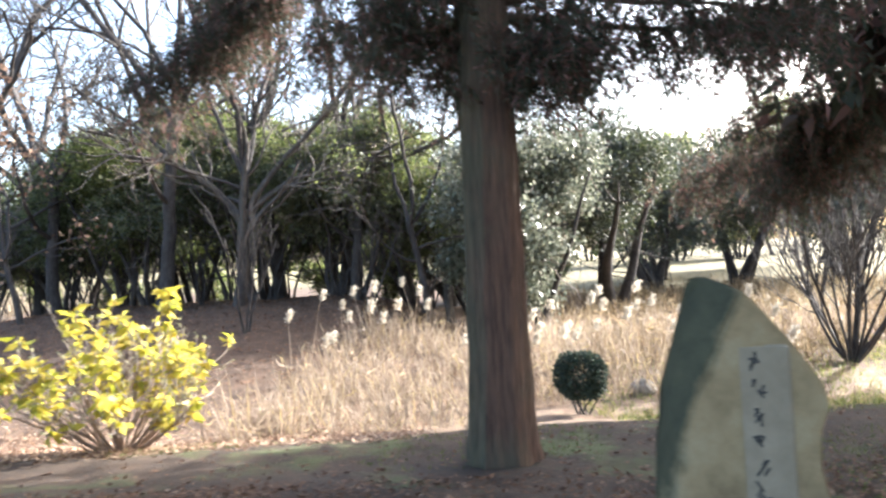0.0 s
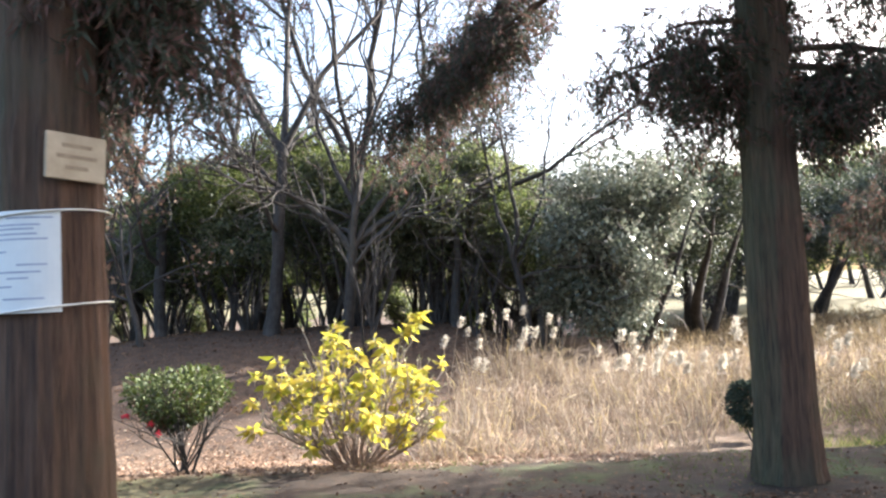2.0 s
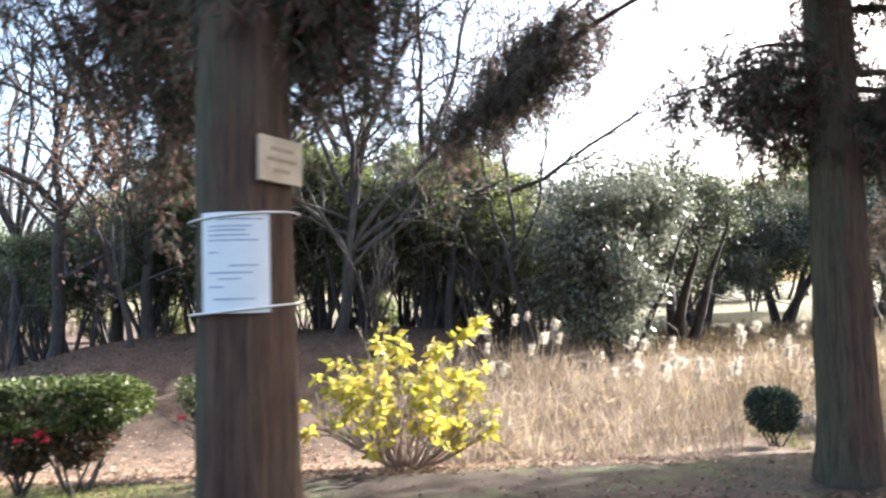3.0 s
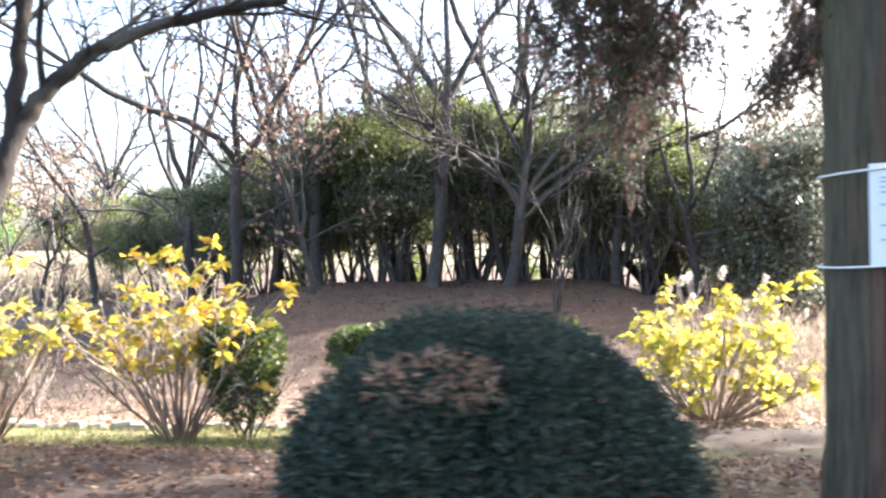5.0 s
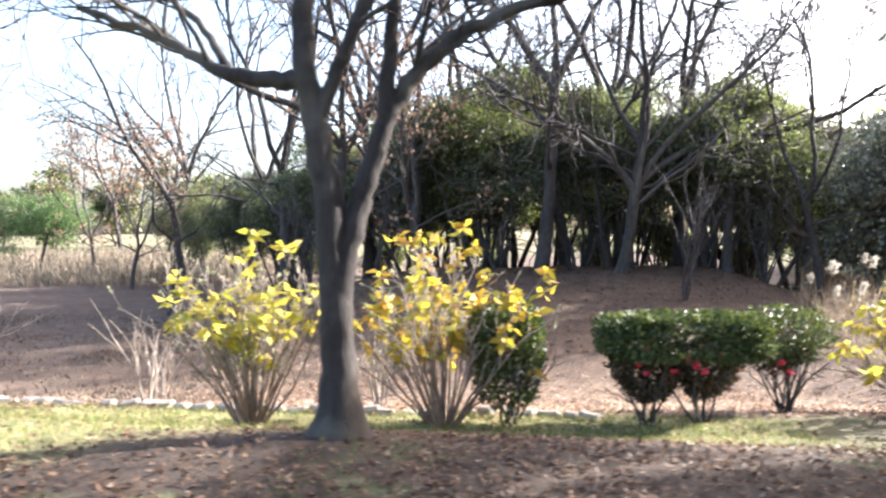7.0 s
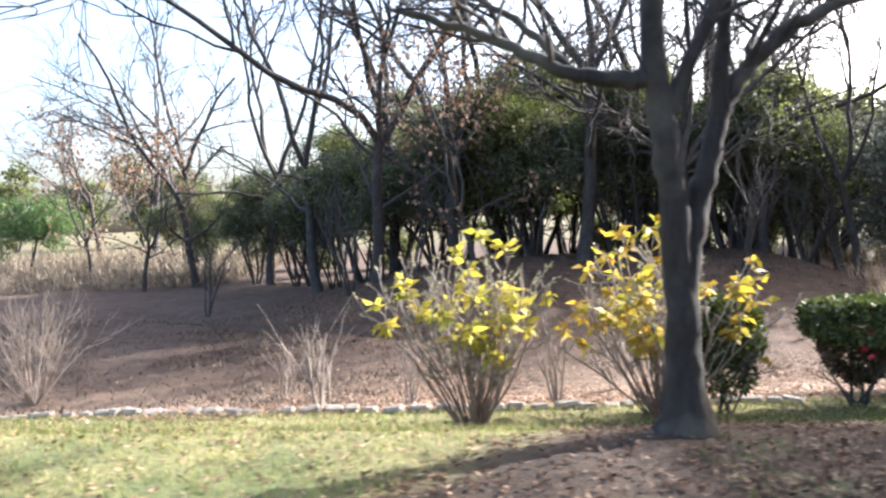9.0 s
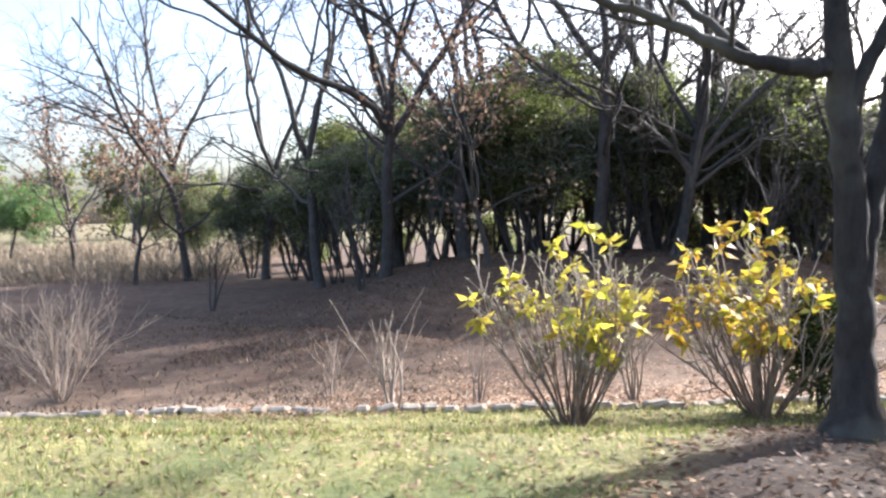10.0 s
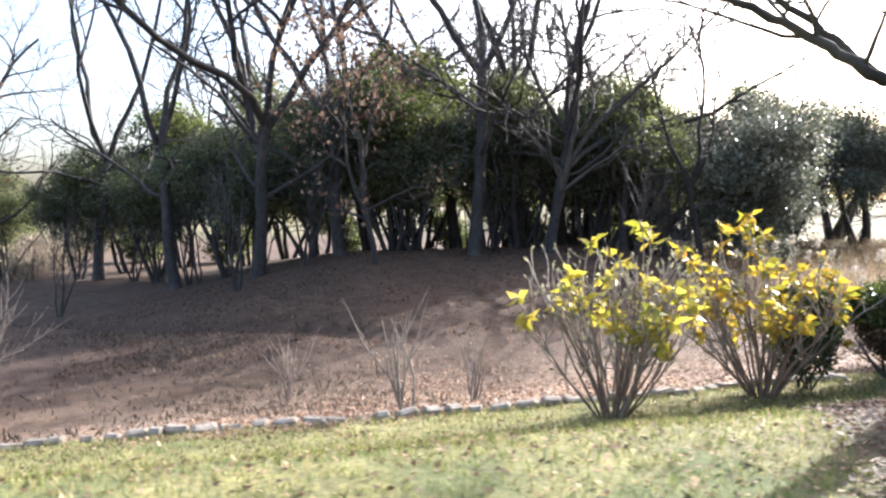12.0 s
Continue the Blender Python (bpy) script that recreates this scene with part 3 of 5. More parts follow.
# ---- evergreen trees of the wood ----
def evergreen(seed, height, rad, bottom, material, name="evergreen_tree", label="dark-leaved evergreen tree with several thin trunks", clumps=95, per=210, L=0.125, W=0.034, stems=4, group="evergreens of the wood", thick=0.08, lobes=7):
    """Evergreen tree: leaning stems and a crown of several uneven lobes of leaves."""
    rng = np.random.default_rng(seed)
    t = thing(name, Matrix(), label, "tree", group)
    twigs = []
    for k in range(stems):
        az = k * 6.283 / stems + rng.uniform(-0.6, 0.6)
        p, r = limb(rng, (0.15 * math.cos(az), 0.15 * math.sin(az), -0.15), (0.35 * math.cos(az), 0.35 * math.sin(az), 1), height * 0.75, thick * rng.uniform(0.65, 1.3), 0.02, 7, 0.12, 0.05)
        link_mesh("trunk", mesh_np("trunk", *tubes([(p, r)], 7), M_BARKDARK), t, smooth_faces=True)
        for _ in range(4):
            i = rng.integers(2, 7)
            twigs.append(limb(rng, p[i], unit(rng.standard_normal(3)) + np.array([0, 0, 0.4]), rad * 0.9, 0.025, 0.006, 5, 0.2, 0.05))
    tagged(link_mesh("branch_mass", mesh_np("branch_mass", *tubes(twigs, 5), M_BARKDARK), t), kind="stuff")
    cz, rz = (height + bottom) / 2, (height - bottom) / 2
    size = np.array([rad, rad, rz])
    lu = ball(lobes, rng) * rng.uniform(0.45, 0.72, lobes)[:, None]
    lu[0] = (0, 0, 0.1)
    lr = rng.uniform(0.36, 0.58, lobes)
    pick = rng.integers(0, lobes, clumps)
    u = lu[pick] + ball(clumps, rng) * (rng.uniform(0.3, 1.0, clumps) ** 0.5 * lr[pick])[:, None]
    cc = u * size + np.array([0, 0, cz])
    if per > 60:
        haze = []
        for k in range(150):
            v = unit(rng.standard_normal(3) + np.array([0, 0, 0.15]))
            j = rng.integers(0, lobes)
            p0 = (lu[j] + v * lr[j] * 0.85) * size + np.array([0, 0, cz])
            haze.append(limb(rng, p0, v + rng.normal(0, 0.5, 3), rad * rng.uniform(0.25, 0.6), 0.012, 0.005, 5, 0.3, 0.05))
        tagged(link_mesh("dead_twig_mass", mesh_np("dead_twig_mass", *tubes(haze, 4), M_TWIG), t, "pale dead twigs"), kind="stuff")
    C = np.repeat(cc, per, 0) + rng.standard_normal((clumps * per, 3)) * np.array([0.25, 0.25, 0.16]) * rad / 1.9
    D = unit(C - np.array([0, 0, cz])) * 0.6 + rng.standard_normal(C.shape) * 0.8 + np.array([0, 0, -0.3])
    V, F = leaves(C, D, L * rng.uniform(0.6, 1.2, len(C)), W * rng.uniform(0.7, 1.2, len(C)), rng)
    tagged(link_mesh("crown", mesh_np("crown", V, F, material), t), kind="stuff")
    return t


ev1 = evergreen(31, 5.6, 2.0, 1.5, M_EVER)
ev2 = evergreen(32, 5.2, 1.9, 1.6, M_EVERLIGHT, label="bright green evergreen tree with slim trunks")
ev3 = evergreen(33, 6.4, 2.2, 1.4, M_EVER, clumps=125)
silver = evergreen(34, 5.6, 2.1, 0.4, M_SILVER, label="broad evergreen tree with glossy silvery leaves", clumps=140, per=220, L=0.13, W=0.038, lobes=9)
ev1.matrix_world = Matrix.Translation(spot(1.0, 21.0))
ev2.matrix_world = Matrix.Translation(spot(7.0, 22.0))
ev3.matrix_world = Matrix.Translation(spot(-1.2, 21.6)) @ Matrix.Scale(0.95, 4)
silver.matrix_world = Matrix.Translation(spot(-4.1, 19.6)) @ Matrix.Scale(1.05, 4)
high = evergreen(38, 5.0, 2.0, 1.5, M_EVER, label="grey-green evergreen tree with leaning bare trunks", clumps=60)
high.matrix_world = Matrix.Translation(spot(3.1, 21.6))
for s, w, a, k in ((0.4, 21.2, 100, 0.95), (6.3, 21.8, 300, 0.9)):
    copy_thing(high, Matrix.Translation(spot(s, w)) @ pose(0, 0, 0, 0, 0, a) @ Matrix.Scale(k, 4))
shade = evergreen(39, 6.2, 2.5, 1.1, M_EVERDARK, label="broad dark evergreen tree on thick leaning trunks", clumps=150, stems=3, thick=0.2, lobes=10)
shade.matrix_world = Matrix.Translation(spot(-7.2, 23.2))
erng = np.random.default_rng(77)
for src, s, w, k in ((ev1, 4.0, 21.8, 0.95), (ev3, 9.3, 23.0, 0.9), (ev1, 11.6, 23.0, 0.9), (ev2, 6.0, 25.0, 1.32), (ev1, 3.0, 25.0, 0.7), (ev1, 13.8, 25.5, 0.8), (ev3, 16.5, 27.5, 0.75), 
                     (ev2, 8.6, 26.5, 0.95), (ev1, -3.0, 24.5, 1.05), (ev2, 6.6, 22.9, 0.95), (ev1, 11.0, 27.5, 1.1), (shade, -10.5, 29.5, 0.95), (shade, -5.6, 28.5, 1.0), (ev3, -13.0, 38.0, 0.85), (ev1, -19.0, 42.0, 0.9), (ev3, -24.0, 42.0, 1.7),
                     (shade, -13.0, 36.0, 1.1), (ev3, 19.5, 31.0, 0.7), (ev1, 23.0, 36.0, 0.8), (ev2, 13.5, 30.5, 1.2), (ev3, 1.5, 27.5, 1.15), (ev1, -1.0, 26.2, 1.1), (ev2, 4.6, 28.0, 1.35), (ev3, 9.6, 28.5, 1.15), (ev1, 15.2, 29.0, 0.95),
                     (shade, -2.6, 28.0, 1.0), (shade, -14.5, 30.5, 1.05), (shade, -18.0, 29.0, 1.1), (shade, -21.0, 33.5, 1.25)):
    copy_thing(src, Matrix.Translation(spot(s, w)) @ pose(0, 0, 0, 0, 0, erng.uniform(0, 360)) @ Matrix.Scale(k, 4))
under = evergreen(35, 2.3, 1.5, 0.1, M_EVER, "undergrowth_bush", "low dark evergreen bush in the undergrowth", 60, 110, 0.16, 0.045, 3, "undergrowth of the wood")
under.matrix_world = Matrix.Translation(spot(0.0, 29.0))
for s, w, k in ((-3.2, 29.0, 0.8), (2.6, 30.5, 0.8), (7.2, 30.2, 0.8), (11.8, 32.0, 0.8), (15.4, 33.5, 0.7), (-6.4, 32.0, 0.8)):
    copy_thing(under, Matrix.Translation(spot(s, w)) @ pose(0, 0, 0, 0, 0, erng.uniform(0, 360)) @ Matrix.Scale(k, 4))
far_a = evergreen(36, 6.0, 2.3, 0.9, M_EVER, "distant_tree", "broad evergreen tree far across the meadow", 70, 40, 0.34, 0.12, 3, "distant trees")
far_b = evergreen(37, 7.0, 2.2, 0.6, M_EVERLIGHT, "distant_tree", "tall light green tree far across the meadow", 70, 40, 0.34, 0.12, 3, "distant trees")
far_a.matrix_world, far_b.matrix_world = Matrix.Translation(spot(-30, 62)), Matrix.Translation(spot(-42, 70))
for s, w, k in ((-18.0, 58.0, 1.9), (-23.0, 61.0, 2.2), (-28.0, 60.0, 2.0), (-33.0, 64.0, 2.3)):
    copy_thing(far_a, Matrix.Translation(spot(s, w)) @ pose(0, 0, 0, 0, 0, erng.uniform(0, 360)) @ Matrix.Scale(k, 4))
for k in range(46):
    a = -75 + k * 3.6 + erng.uniform(-1, 1)
    r = erng.uniform(78, 110)
    src = (far_a, far_b, far_a, bt1, far_b, far_b, far_a, far_b, far_a, far_b)[k % 10]
    s, w = r * math.sin(radians(a)), r * math.cos(radians(a))
    copy_thing(src, Matrix.Translation(spot(s, w)) @ pose(0, 0, 0, 0, 0, erng.uniform(0, 360)) @ Matrix.Scale(erng.uniform(1.2, 2.0), 4))


# ---- yellow-leaved shrubs ----
def yellow_shrub(seed, height, spread, stems, leafy, material, label, low=0.35, side=0.0):
    """Stems fan out of one narrow stool, fork into pale twigs, and end in buds or in rosettes of broad leaves. side: where the leaves are thicker."""
    rng = np.random.default_rng(seed)
    t = thing("yellow_shrub", Matrix(), label, "shrub", "yellow shrubs on the lawn edge")
    twigs, tips = [], []
    for k in range(stems):
        az, o = rng.uniform(0, 6.283), rng.uniform(0, 1) ** 0.55
        out = np.array([math.cos(az), math.sin(az), 0.0])
        d = out * spread * o + np.array([0, 0, 1.0])
        ln = height * rng.uniform(0.68, 0.84) / math.sqrt(1 + 0.28 * (spread * o) ** 2)
        p, r = limb(rng, out * 0.1 * o + np.array([0, 0, -0.04]), d, ln * 0.78, rng.uniform(0.009, 0.016), 0.006, 7, 0.085, 0.03)
        link_mesh("stem", mesh_np("stem", *tubes([(p, r)], 5), M_STEM), t, smooth_faces=True)
        for i in rng.integers(3, 8, rng.integers(4, 7)):
            q = limb(rng, p[i], unit(p[min(i + 1, 7)] - p[i - 1]) + rng.normal(0, 0.42, 3) + np.array([0, 0, 0.15]), ln * rng.uniform(0.16, 0.36), 0.0065, 0.004, 5, 0.14, 0.1)
            twigs.append(q)
            tips.append((q[0][-1], q[0][-1] - q[0][-2]))
            for _ in range(rng.integers(1, 3)):
                j = rng.integers(1, 5)
                q2 = limb(rng, q[0][j], unit(q[0][j] - q[0][j - 1]) + rng.normal(0, 0.5, 3), ln * rng.uniform(0.07, 0.16), 0.005, 0.0035, 3, 0.15, 0.12)
                twigs.append(q2)
                tips.append((q2[0][-1], q2[0][-1] - q2[0][-2]))
    tagged(link_mesh("twig_mass", mesh_np("twig_mass", *tubes(twigs, 4), M_TWIG), t, "pale forked twigs"), kind="stuff")
    C, D, CB, DB = [], [], [], []
    for p, way in tips:
        f = p[2] / height
        near = 1 + side * (p[0] * US + p[1] * UW)
        if rng.uniform() < leafy * near * (1.5 if f > low + 0.38 else 0.8 if f > low else 0.35):
            m = rng.integers(6, 11)
            az = rng.uniform(0, 6.283, m)
            C.append(np.repeat(p[None], m, 0) - unit(way) * rng.uniform(0, 0.07, (m, 1)) + rng.normal(0, 0.015, (m, 3)))
            D.append(np.stack([np.cos(az), np.sin(az), rng.uniform(-1.3, 0.7, m)], 1))
        else:
            m = rng.integers(2, 5)
            CB.append(np.repeat(p[None], m, 0) - unit(way) * rng.uniform(0, 0.05, (m, 1)))
            DB.append(unit(way) + rng.normal(0, 0.5, (m, 3)))
    C, D = np.concatenate(C), np.concatenate(D)
    V, F = leaves(C, D, rng.uniform(0.08, 0.17, len(C)), rng.uniform(0.022, 0.036, len(C)), rng, -0.35)
    tagged(link_mesh("foliage", mesh_np("foliage", V, F, material), t, "rosettes of broad yellow leaves"), kind="stuff")
    C, D = np.concatenate(CB), np.concatenate(DB)
    V, F = leaves(C, D, rng.uniform(0.02, 0.05, len(C)), rng.uniform(0.005, 0.01, len(C)), rng)
    tagged(link_mesh("bud_mass", mesh_np("bud_mass", V, F, M_BUD), t, "small pale green buds"), kind="stuff")
    return t


M_BUD = leaf_mat("pale_bud", [(0, (0.25, 0.26, 0.13)), (0.6, (0.42, 0.42, 0.24)), (1, (0.55, 0.5, 0.36))], 0.6, 0.35)
for seed, s, w, h, sp, n, lf, mt, side, lb in ((44, 1.5, 8.7, 2.05, 1.75, 54, 0.4, M_YELLOW, 0.1, "wide many-stemmed shrub covered in rosettes of yellow leaves"),
                                               (42, 6.5, 7.31, 2.0, 0.85, 38, 0.28, M_GOLD, 0.25, "many-stemmed shrub with golden leaves at its top"),
                                               (43, 8.2, 7.2, 2.02, 0.72, 38, 0.15, M_YELLOW, 0.35, "half-bare many-stemmed shrub with few yellow-green leaves")):
    yellow_shrub(seed, h, sp, n, lf, mt, lb, side=side).matrix_world = Matrix.Translation(spot(s, w))


# ---- the forked tree on the bank ----
def forked_tree():
    rng = np.random.default_rng(51)
    t = thing("forked_tree", Matrix.Translation(spot(6.9, 5.28)) @ Matrix.Scale(0.9, 4), "leafless tree with dark smooth bark, forked low above a flared base", "tree")
    R, A = np.array([US, UW, 0.0]), np.array([-UW, US, 0.0])  # along the view to the right, and away

    def line(pts, r0, r1, flare=0):
        P = np.array([R * a + A * d + np.array([0, 0, z]) for a, d, z in pts])
        u = np.linspace(0, len(P) - 1, 4 * len(P))
        Q = np.stack([np.interp(u, np.arange(len(P)), P[:, k]) for k in range(3)], 1)
        for _ in range(3):
            Q[1:-1] = (Q[:-2] + 2 * Q[1:-1] + Q[2:]) / 4
        Q[2:-1] += rng.normal(0, 0.008, Q[2:-1].shape)
        r = np.linspace(r0, r1, len(Q))
        if flare:
            h = Q[:, 2]
            r = r * (1 + flare * np.exp(-np.maximum(h, 0) / 0.16))
        return Q, r

    main = line([(0, 0, -0.12), (0, 0, 0.25), (-0.01, 0, 0.8), (-0.03, 0, 1.45), (-0.11, -0.05, 2.0), (-0.17, -0.1, 2.4), (-0.16, -0.1, 3.2), (-0.12, -0.15, 4.2)], 0.125, 0.055, 1.0)
    right = line([(0.0, 0.0, 0.85), (0.05, 0.02, 1.2), (0.13, 0.06, 1.5), (0.22, 0.1, 1.78), (0.3, 0.13, 2.05), (0.4, 0.16, 2.25), (0.56, 0.2, 2.45), (0.8, 0.24, 2.66), (1.15, 0.3, 2.82), (1.6, 0.35, 2.93), (2.1, 0.4, 3.02)], 0.088, 0.03)
    up = line([(0.31, 0.13, 2.08), (0.33, 0.14, 2.5), (0.4, 0.16, 3.0), (0.46, 0.25, 4.0)], 0.062, 0.03)
    left = line([(-0.15, -0.08, 2.3), (-0.32, -0.1, 2.32), (-0.5, -0.1, 2.33), (-0.72, -0.08, 2.38), (-0.96, -0.02, 2.52), (-1.3, 0.05, 2.72), (-1.8, 0.1, 2.9)], 0.066, 0.024)
    left2 = line([(-0.66, -0.08, 2.36), (-0.85, 0.1, 2.65), (-1.2, 0.3, 2.98), (-1.7, 0.4, 3.2)], 0.036, 0.015)
    spur = line([(-0.1, -0.05, 2.05), (0.04, -0.08, 2.35), (0.22, -0.12, 2.75), (0.5, -0.1, 3.5)], 0.056, 0.03)
    link_mesh("trunk", mesh_np("trunk", *tubes([main], 22, 0.03, rng), M_BARK), t, smooth_faces=True)
    out = []
    for q in (right, up, left, left2, spur):
        link_mesh("limb", mesh_np("limb", *tubes([q], 12, 0.02, rng), M_BARK), t, smooth_faces=True)
    for q, n in ((main, 5), (right, 11), (up, 6), (left, 9), (left2, 6), (spur, 6)):
        pts, rad = q
        for k in range(n):
            i = rng.integers(int(len(pts) * (0.55 if q is not main else 0.85)), len(pts) - 1)
            tn = unit(pts[i + 1] - pts[i])
            d = tn + unit(np.cross(tn, rng.standard_normal(3))) * rng.uniform(0.6, 1.1) + np.array([0, 0, 0.35])
            grow(rng, pts[i], d, rng.uniform(0.6, 1.5), rad[i] * 0.5, 2, out, (3, 5), 0.7, 0.2, 0.08, 0.55, 1, 6, 0.004)
    tagged(link_mesh("twig_mass", mesh_np("twig_mass", *tubes([(p, r) for lv, p, r in out], 5), M_BARK), t), kind="stuff")
    return t


forked_tree()


# ---- clipped bushes ----
def leaf_mass(name, shape, n, L, W, material, parent, seed, label="", inner=0.5, hole=0.0):
    """A crown of single leaves in the region shape(u) of the unit ball."""
    rng = np.random.default_rng(seed)
    u = ball(n, rng)
    r = rng.uniform(inner ** 3, 1, n) ** (1 / 3)
    lump = 1 + 0.05 * np.sin(13 * u[:, 0] + seed) * np.sin(11 * u[:, 1] + 9 * u[:, 2]) + 0.07 * np.sin(5 * u[:, 0] + 3 * u[:, 1] + seed) * np.cos(4 * u[:, 2] - 2 * u[:, 1]) + 0.03 * rng.standard_normal(n)
    c = shape(u * (r * lump)[:, None])
    d = u + rng.standard_normal((n, 3)) * 0.8
    V, F = leaves(c, d, L * rng.uniform(0.6, 1.3, n), W * rng.uniform(0.7, 1.2, n), rng)
    return tagged(link_mesh(name, mesh_np(name, V, F, material), parent, label), kind="stuff")


def boxy(rx, ry, z0, z1, p=0.62):
    def f(u):
        s = np.sign(u) * np.abs(u) ** p
        return np.stack([s[:, 0] * rx, s[:, 1] * ry, (z0 + z1) / 2 + s[:, 2] * (z1 - z0) / 2], 1)
    return f


def trunks(parent, seed, spots_xy, h, r=0.014, forks=4):
    rng = np.random.default_rng(seed)
    for x, y in spots_xy:
        out = []
        for k in range(forks):
            az = rng.uniform(0, 6.283)
            grow(rng, (x, y, -0.04), (0.55 * math.cos(az), 0.55 * math.sin(az), 1), h * 0.75, r, 2, out, (2, 4), 0.7, 0.12, 0.05, 0.55, 0, 5, 0.003)
        link_mesh("trunk", mesh_np("trunk", *tubes([(p, q) for lv, p, q in out], 5), M_BARKDARK), parent, smooth_faces=True)


ALONG = math.degrees(math.atan2(-UW, -US))

dome = thing("round_bush", Matrix.Translation(spot(3.81, 3.14)) @ pose(0, 0, 0, 0, 0, ALONG), "dense dark green clipped bush with a few rusty patches", "bush")
trunks(dome, 60, [(0, 0), (0.15, 0.1), (-0.15, -0.05)], 0.8, 0.02)
leaf_mass("foliage", boxy(0.5, 0.5, -0.05, 1.05, 0.76), 150000, 0.02, 0.0042, M_DOME, dome, 61, inner=0.76)
leaf_mass("inner_foliage", boxy(0.42, 0.42, 0.1, 0.85, 0.8), 7000, 0.06, 0.018, M_DOME, dome, 68, inner=0.1)
leaf_mass("withered_patch", lambda u: u * np.array([0.16, 0.12, 0.06]) + np.array([0.1, 0.3, 0.95]), 420, 0.03, 0.006, M_BROWNLEAF, dome, 62, "rusty dead sprigs")

hedge = thing("flowering_hedge", Matrix.Translation(spot(4.45, 7.5)) @ pose(0, 0, 0, 0, 0, ALONG), "low clipped evergreen hedge with bare legs and red flowers", "hedge")
trunks(hedge, 63, [(0.32, 0), (0.25, 0.04), (-0.15, 0.03), (-0.22, -0.05)], 0.72, 0.016)
leaf_mass("foliage", boxy(0.72, 0.42, 0.58, 0.96, 0.6), 15000, 0.05, 0.014, M_HEDGE, hedge, 64, inner=0.5)


def vase(cx, top, z0, z1):
    """A crown that narrows towards the ground."""
    def f(u):
        k = (u[:, 2] + 1) / 2
        r = top * (0.45 + 0.55 * k)
        return np.stack([cx + u[:, 0] * r, u[:, 1] * r, z0 + (z1 - z0) * k], 1)
    return f


for k, (cx, top, z0, n) in enumerate(((0.28, 0.42, 0.2, 3000), (-0.2, 0.4, 0.24, 2600))):
    leaf_mass("lower_foliage", vase(cx, top, z0, 0.72), n, 0.05, 0.014, M_HEDGELOW, hedge, 165 + k, inner=0.45)
frng = np.random.default_rng(67)
for k in range(9):
    c = np.array([frng.uniform(-0.6, 0.6), 0.4 - frng.uniform(0, 0.1), frng.uniform(0.35, 0.72)])
    V, F = leaves(np.repeat(c[None], 9, 0), ball(9, frng) + np.array([0, -0.8, 0]), 0.045, 0.018, frng)
    link_mesh("flower", mesh_np("flower", V, F, M_FLOWER), hedge, "crimson flower")

def clipped_bush(s, w, rx, h, seed, label, leg=0.3, n=7000, mat=M_HEDGE, low=0):
    b = thing("clipped_bush", Matrix.Translation(spot(s, w)) @ pose(0, 0, 0, 0, 0, ALONG), label, "bush")
    trunks(b, seed, [(0.03, 0), (-0.06, 0.04)], h * 0.8, 0.012)
    leaf_mass("foliage", boxy(rx, rx, leg, h, 0.75), n, 0.05, 0.014, mat, b, seed + 1, inner=0.4)
    if low:
        leaf_mass("lower_foliage", boxy(rx * 0.85, rx * 0.85, leg - 0.28, leg + 0.15, 0.9), low, 0.05, 0.014, mat, b, seed + 2, inner=0.3)
    return b


clipped_bush(5.95, 7.42, 0.33, 1.05, 70, "upright clipped bush with small shiny leaves and a twisted base", 0.42, 6500, low=1500)
small = thing("flowering_bush", Matrix.Translation(spot(3.2, 8.55)) @ pose(0, 0, 0, 0, 0, ALONG), "small open evergreen bush with bare legs and red flowers", "bush")
trunks(small, 163, [(0, 0), (0.05, 0.03), (-0.04, -0.03)], 1.0, 0.013, 5)
leaf_mass("foliage", vase(0.05, 0.68, 0.48, 1.08), 3600, 0.05, 0.014, M_HEDGE, small, 164, inner=0.35)
leaf_mass("lower_foliage", vase(0.1, 0.45, 0.4, 0.9), 1300, 0.05, 0.014, M_HEDGELOW, small, 169, inner=0.35)
for c in ((0.18, 0.4, 0.58), (0.42, 0.38, 0.66), (0.1, 0.42, 0.5)):
    V, F = leaves(np.repeat(np.array(c)[None], 12, 0), ball(12, frng) + np.array([0, -0.8, 0]), 0.05, 0.02, frng)
    link_mesh("flower", mesh_np("flower", V, F, M_FLOWER), small, "crimson flower")
clipped_bush(-3.4, 10.6, 0.3, 0.78, 72, "small rounded dark bush on short bare legs", 0.22, 6000, M_DOME)


# ---- bare shrubs ----
def bare_shrub(seed, h, spread, stems, material, label, thick=0.008, group="", forks=(3, 5), depth=2):
    rng = np.random.default_rng(seed)
    t = thing("bare_shrub", Matrix(), label, "shrub", group)
    rest = []
    for k in range(stems):
        az, o = rng.uniform(0, 6.283), rng.uniform(0.1, 1)
        out = []
        grow(rng, (0.05 * o * math.cos(az), 0.05 * o * math.sin(az), -0.05), (spread * o * math.cos(az), spread * o * math.sin(az), 1), h * rng.uniform(0.5, 0.75), thick * rng.uniform(0.7, 1.2), depth, out, forks, 0.5, 0.1, 0.09, 0.6, 0, 6, thick * 0.28)
        link_mesh("stem", mesh_np("stem", *tubes([(p, r) for lv, p, r in out[:1]], 6), material), t, smooth_faces=True)
        rest += [(p, r) for lv, p, r in out[1:]]
    tagged(link_mesh("twig_mass", mesh_np("twig_mass", *tubes(rest, 4), material), t), kind="stuff")
    return t


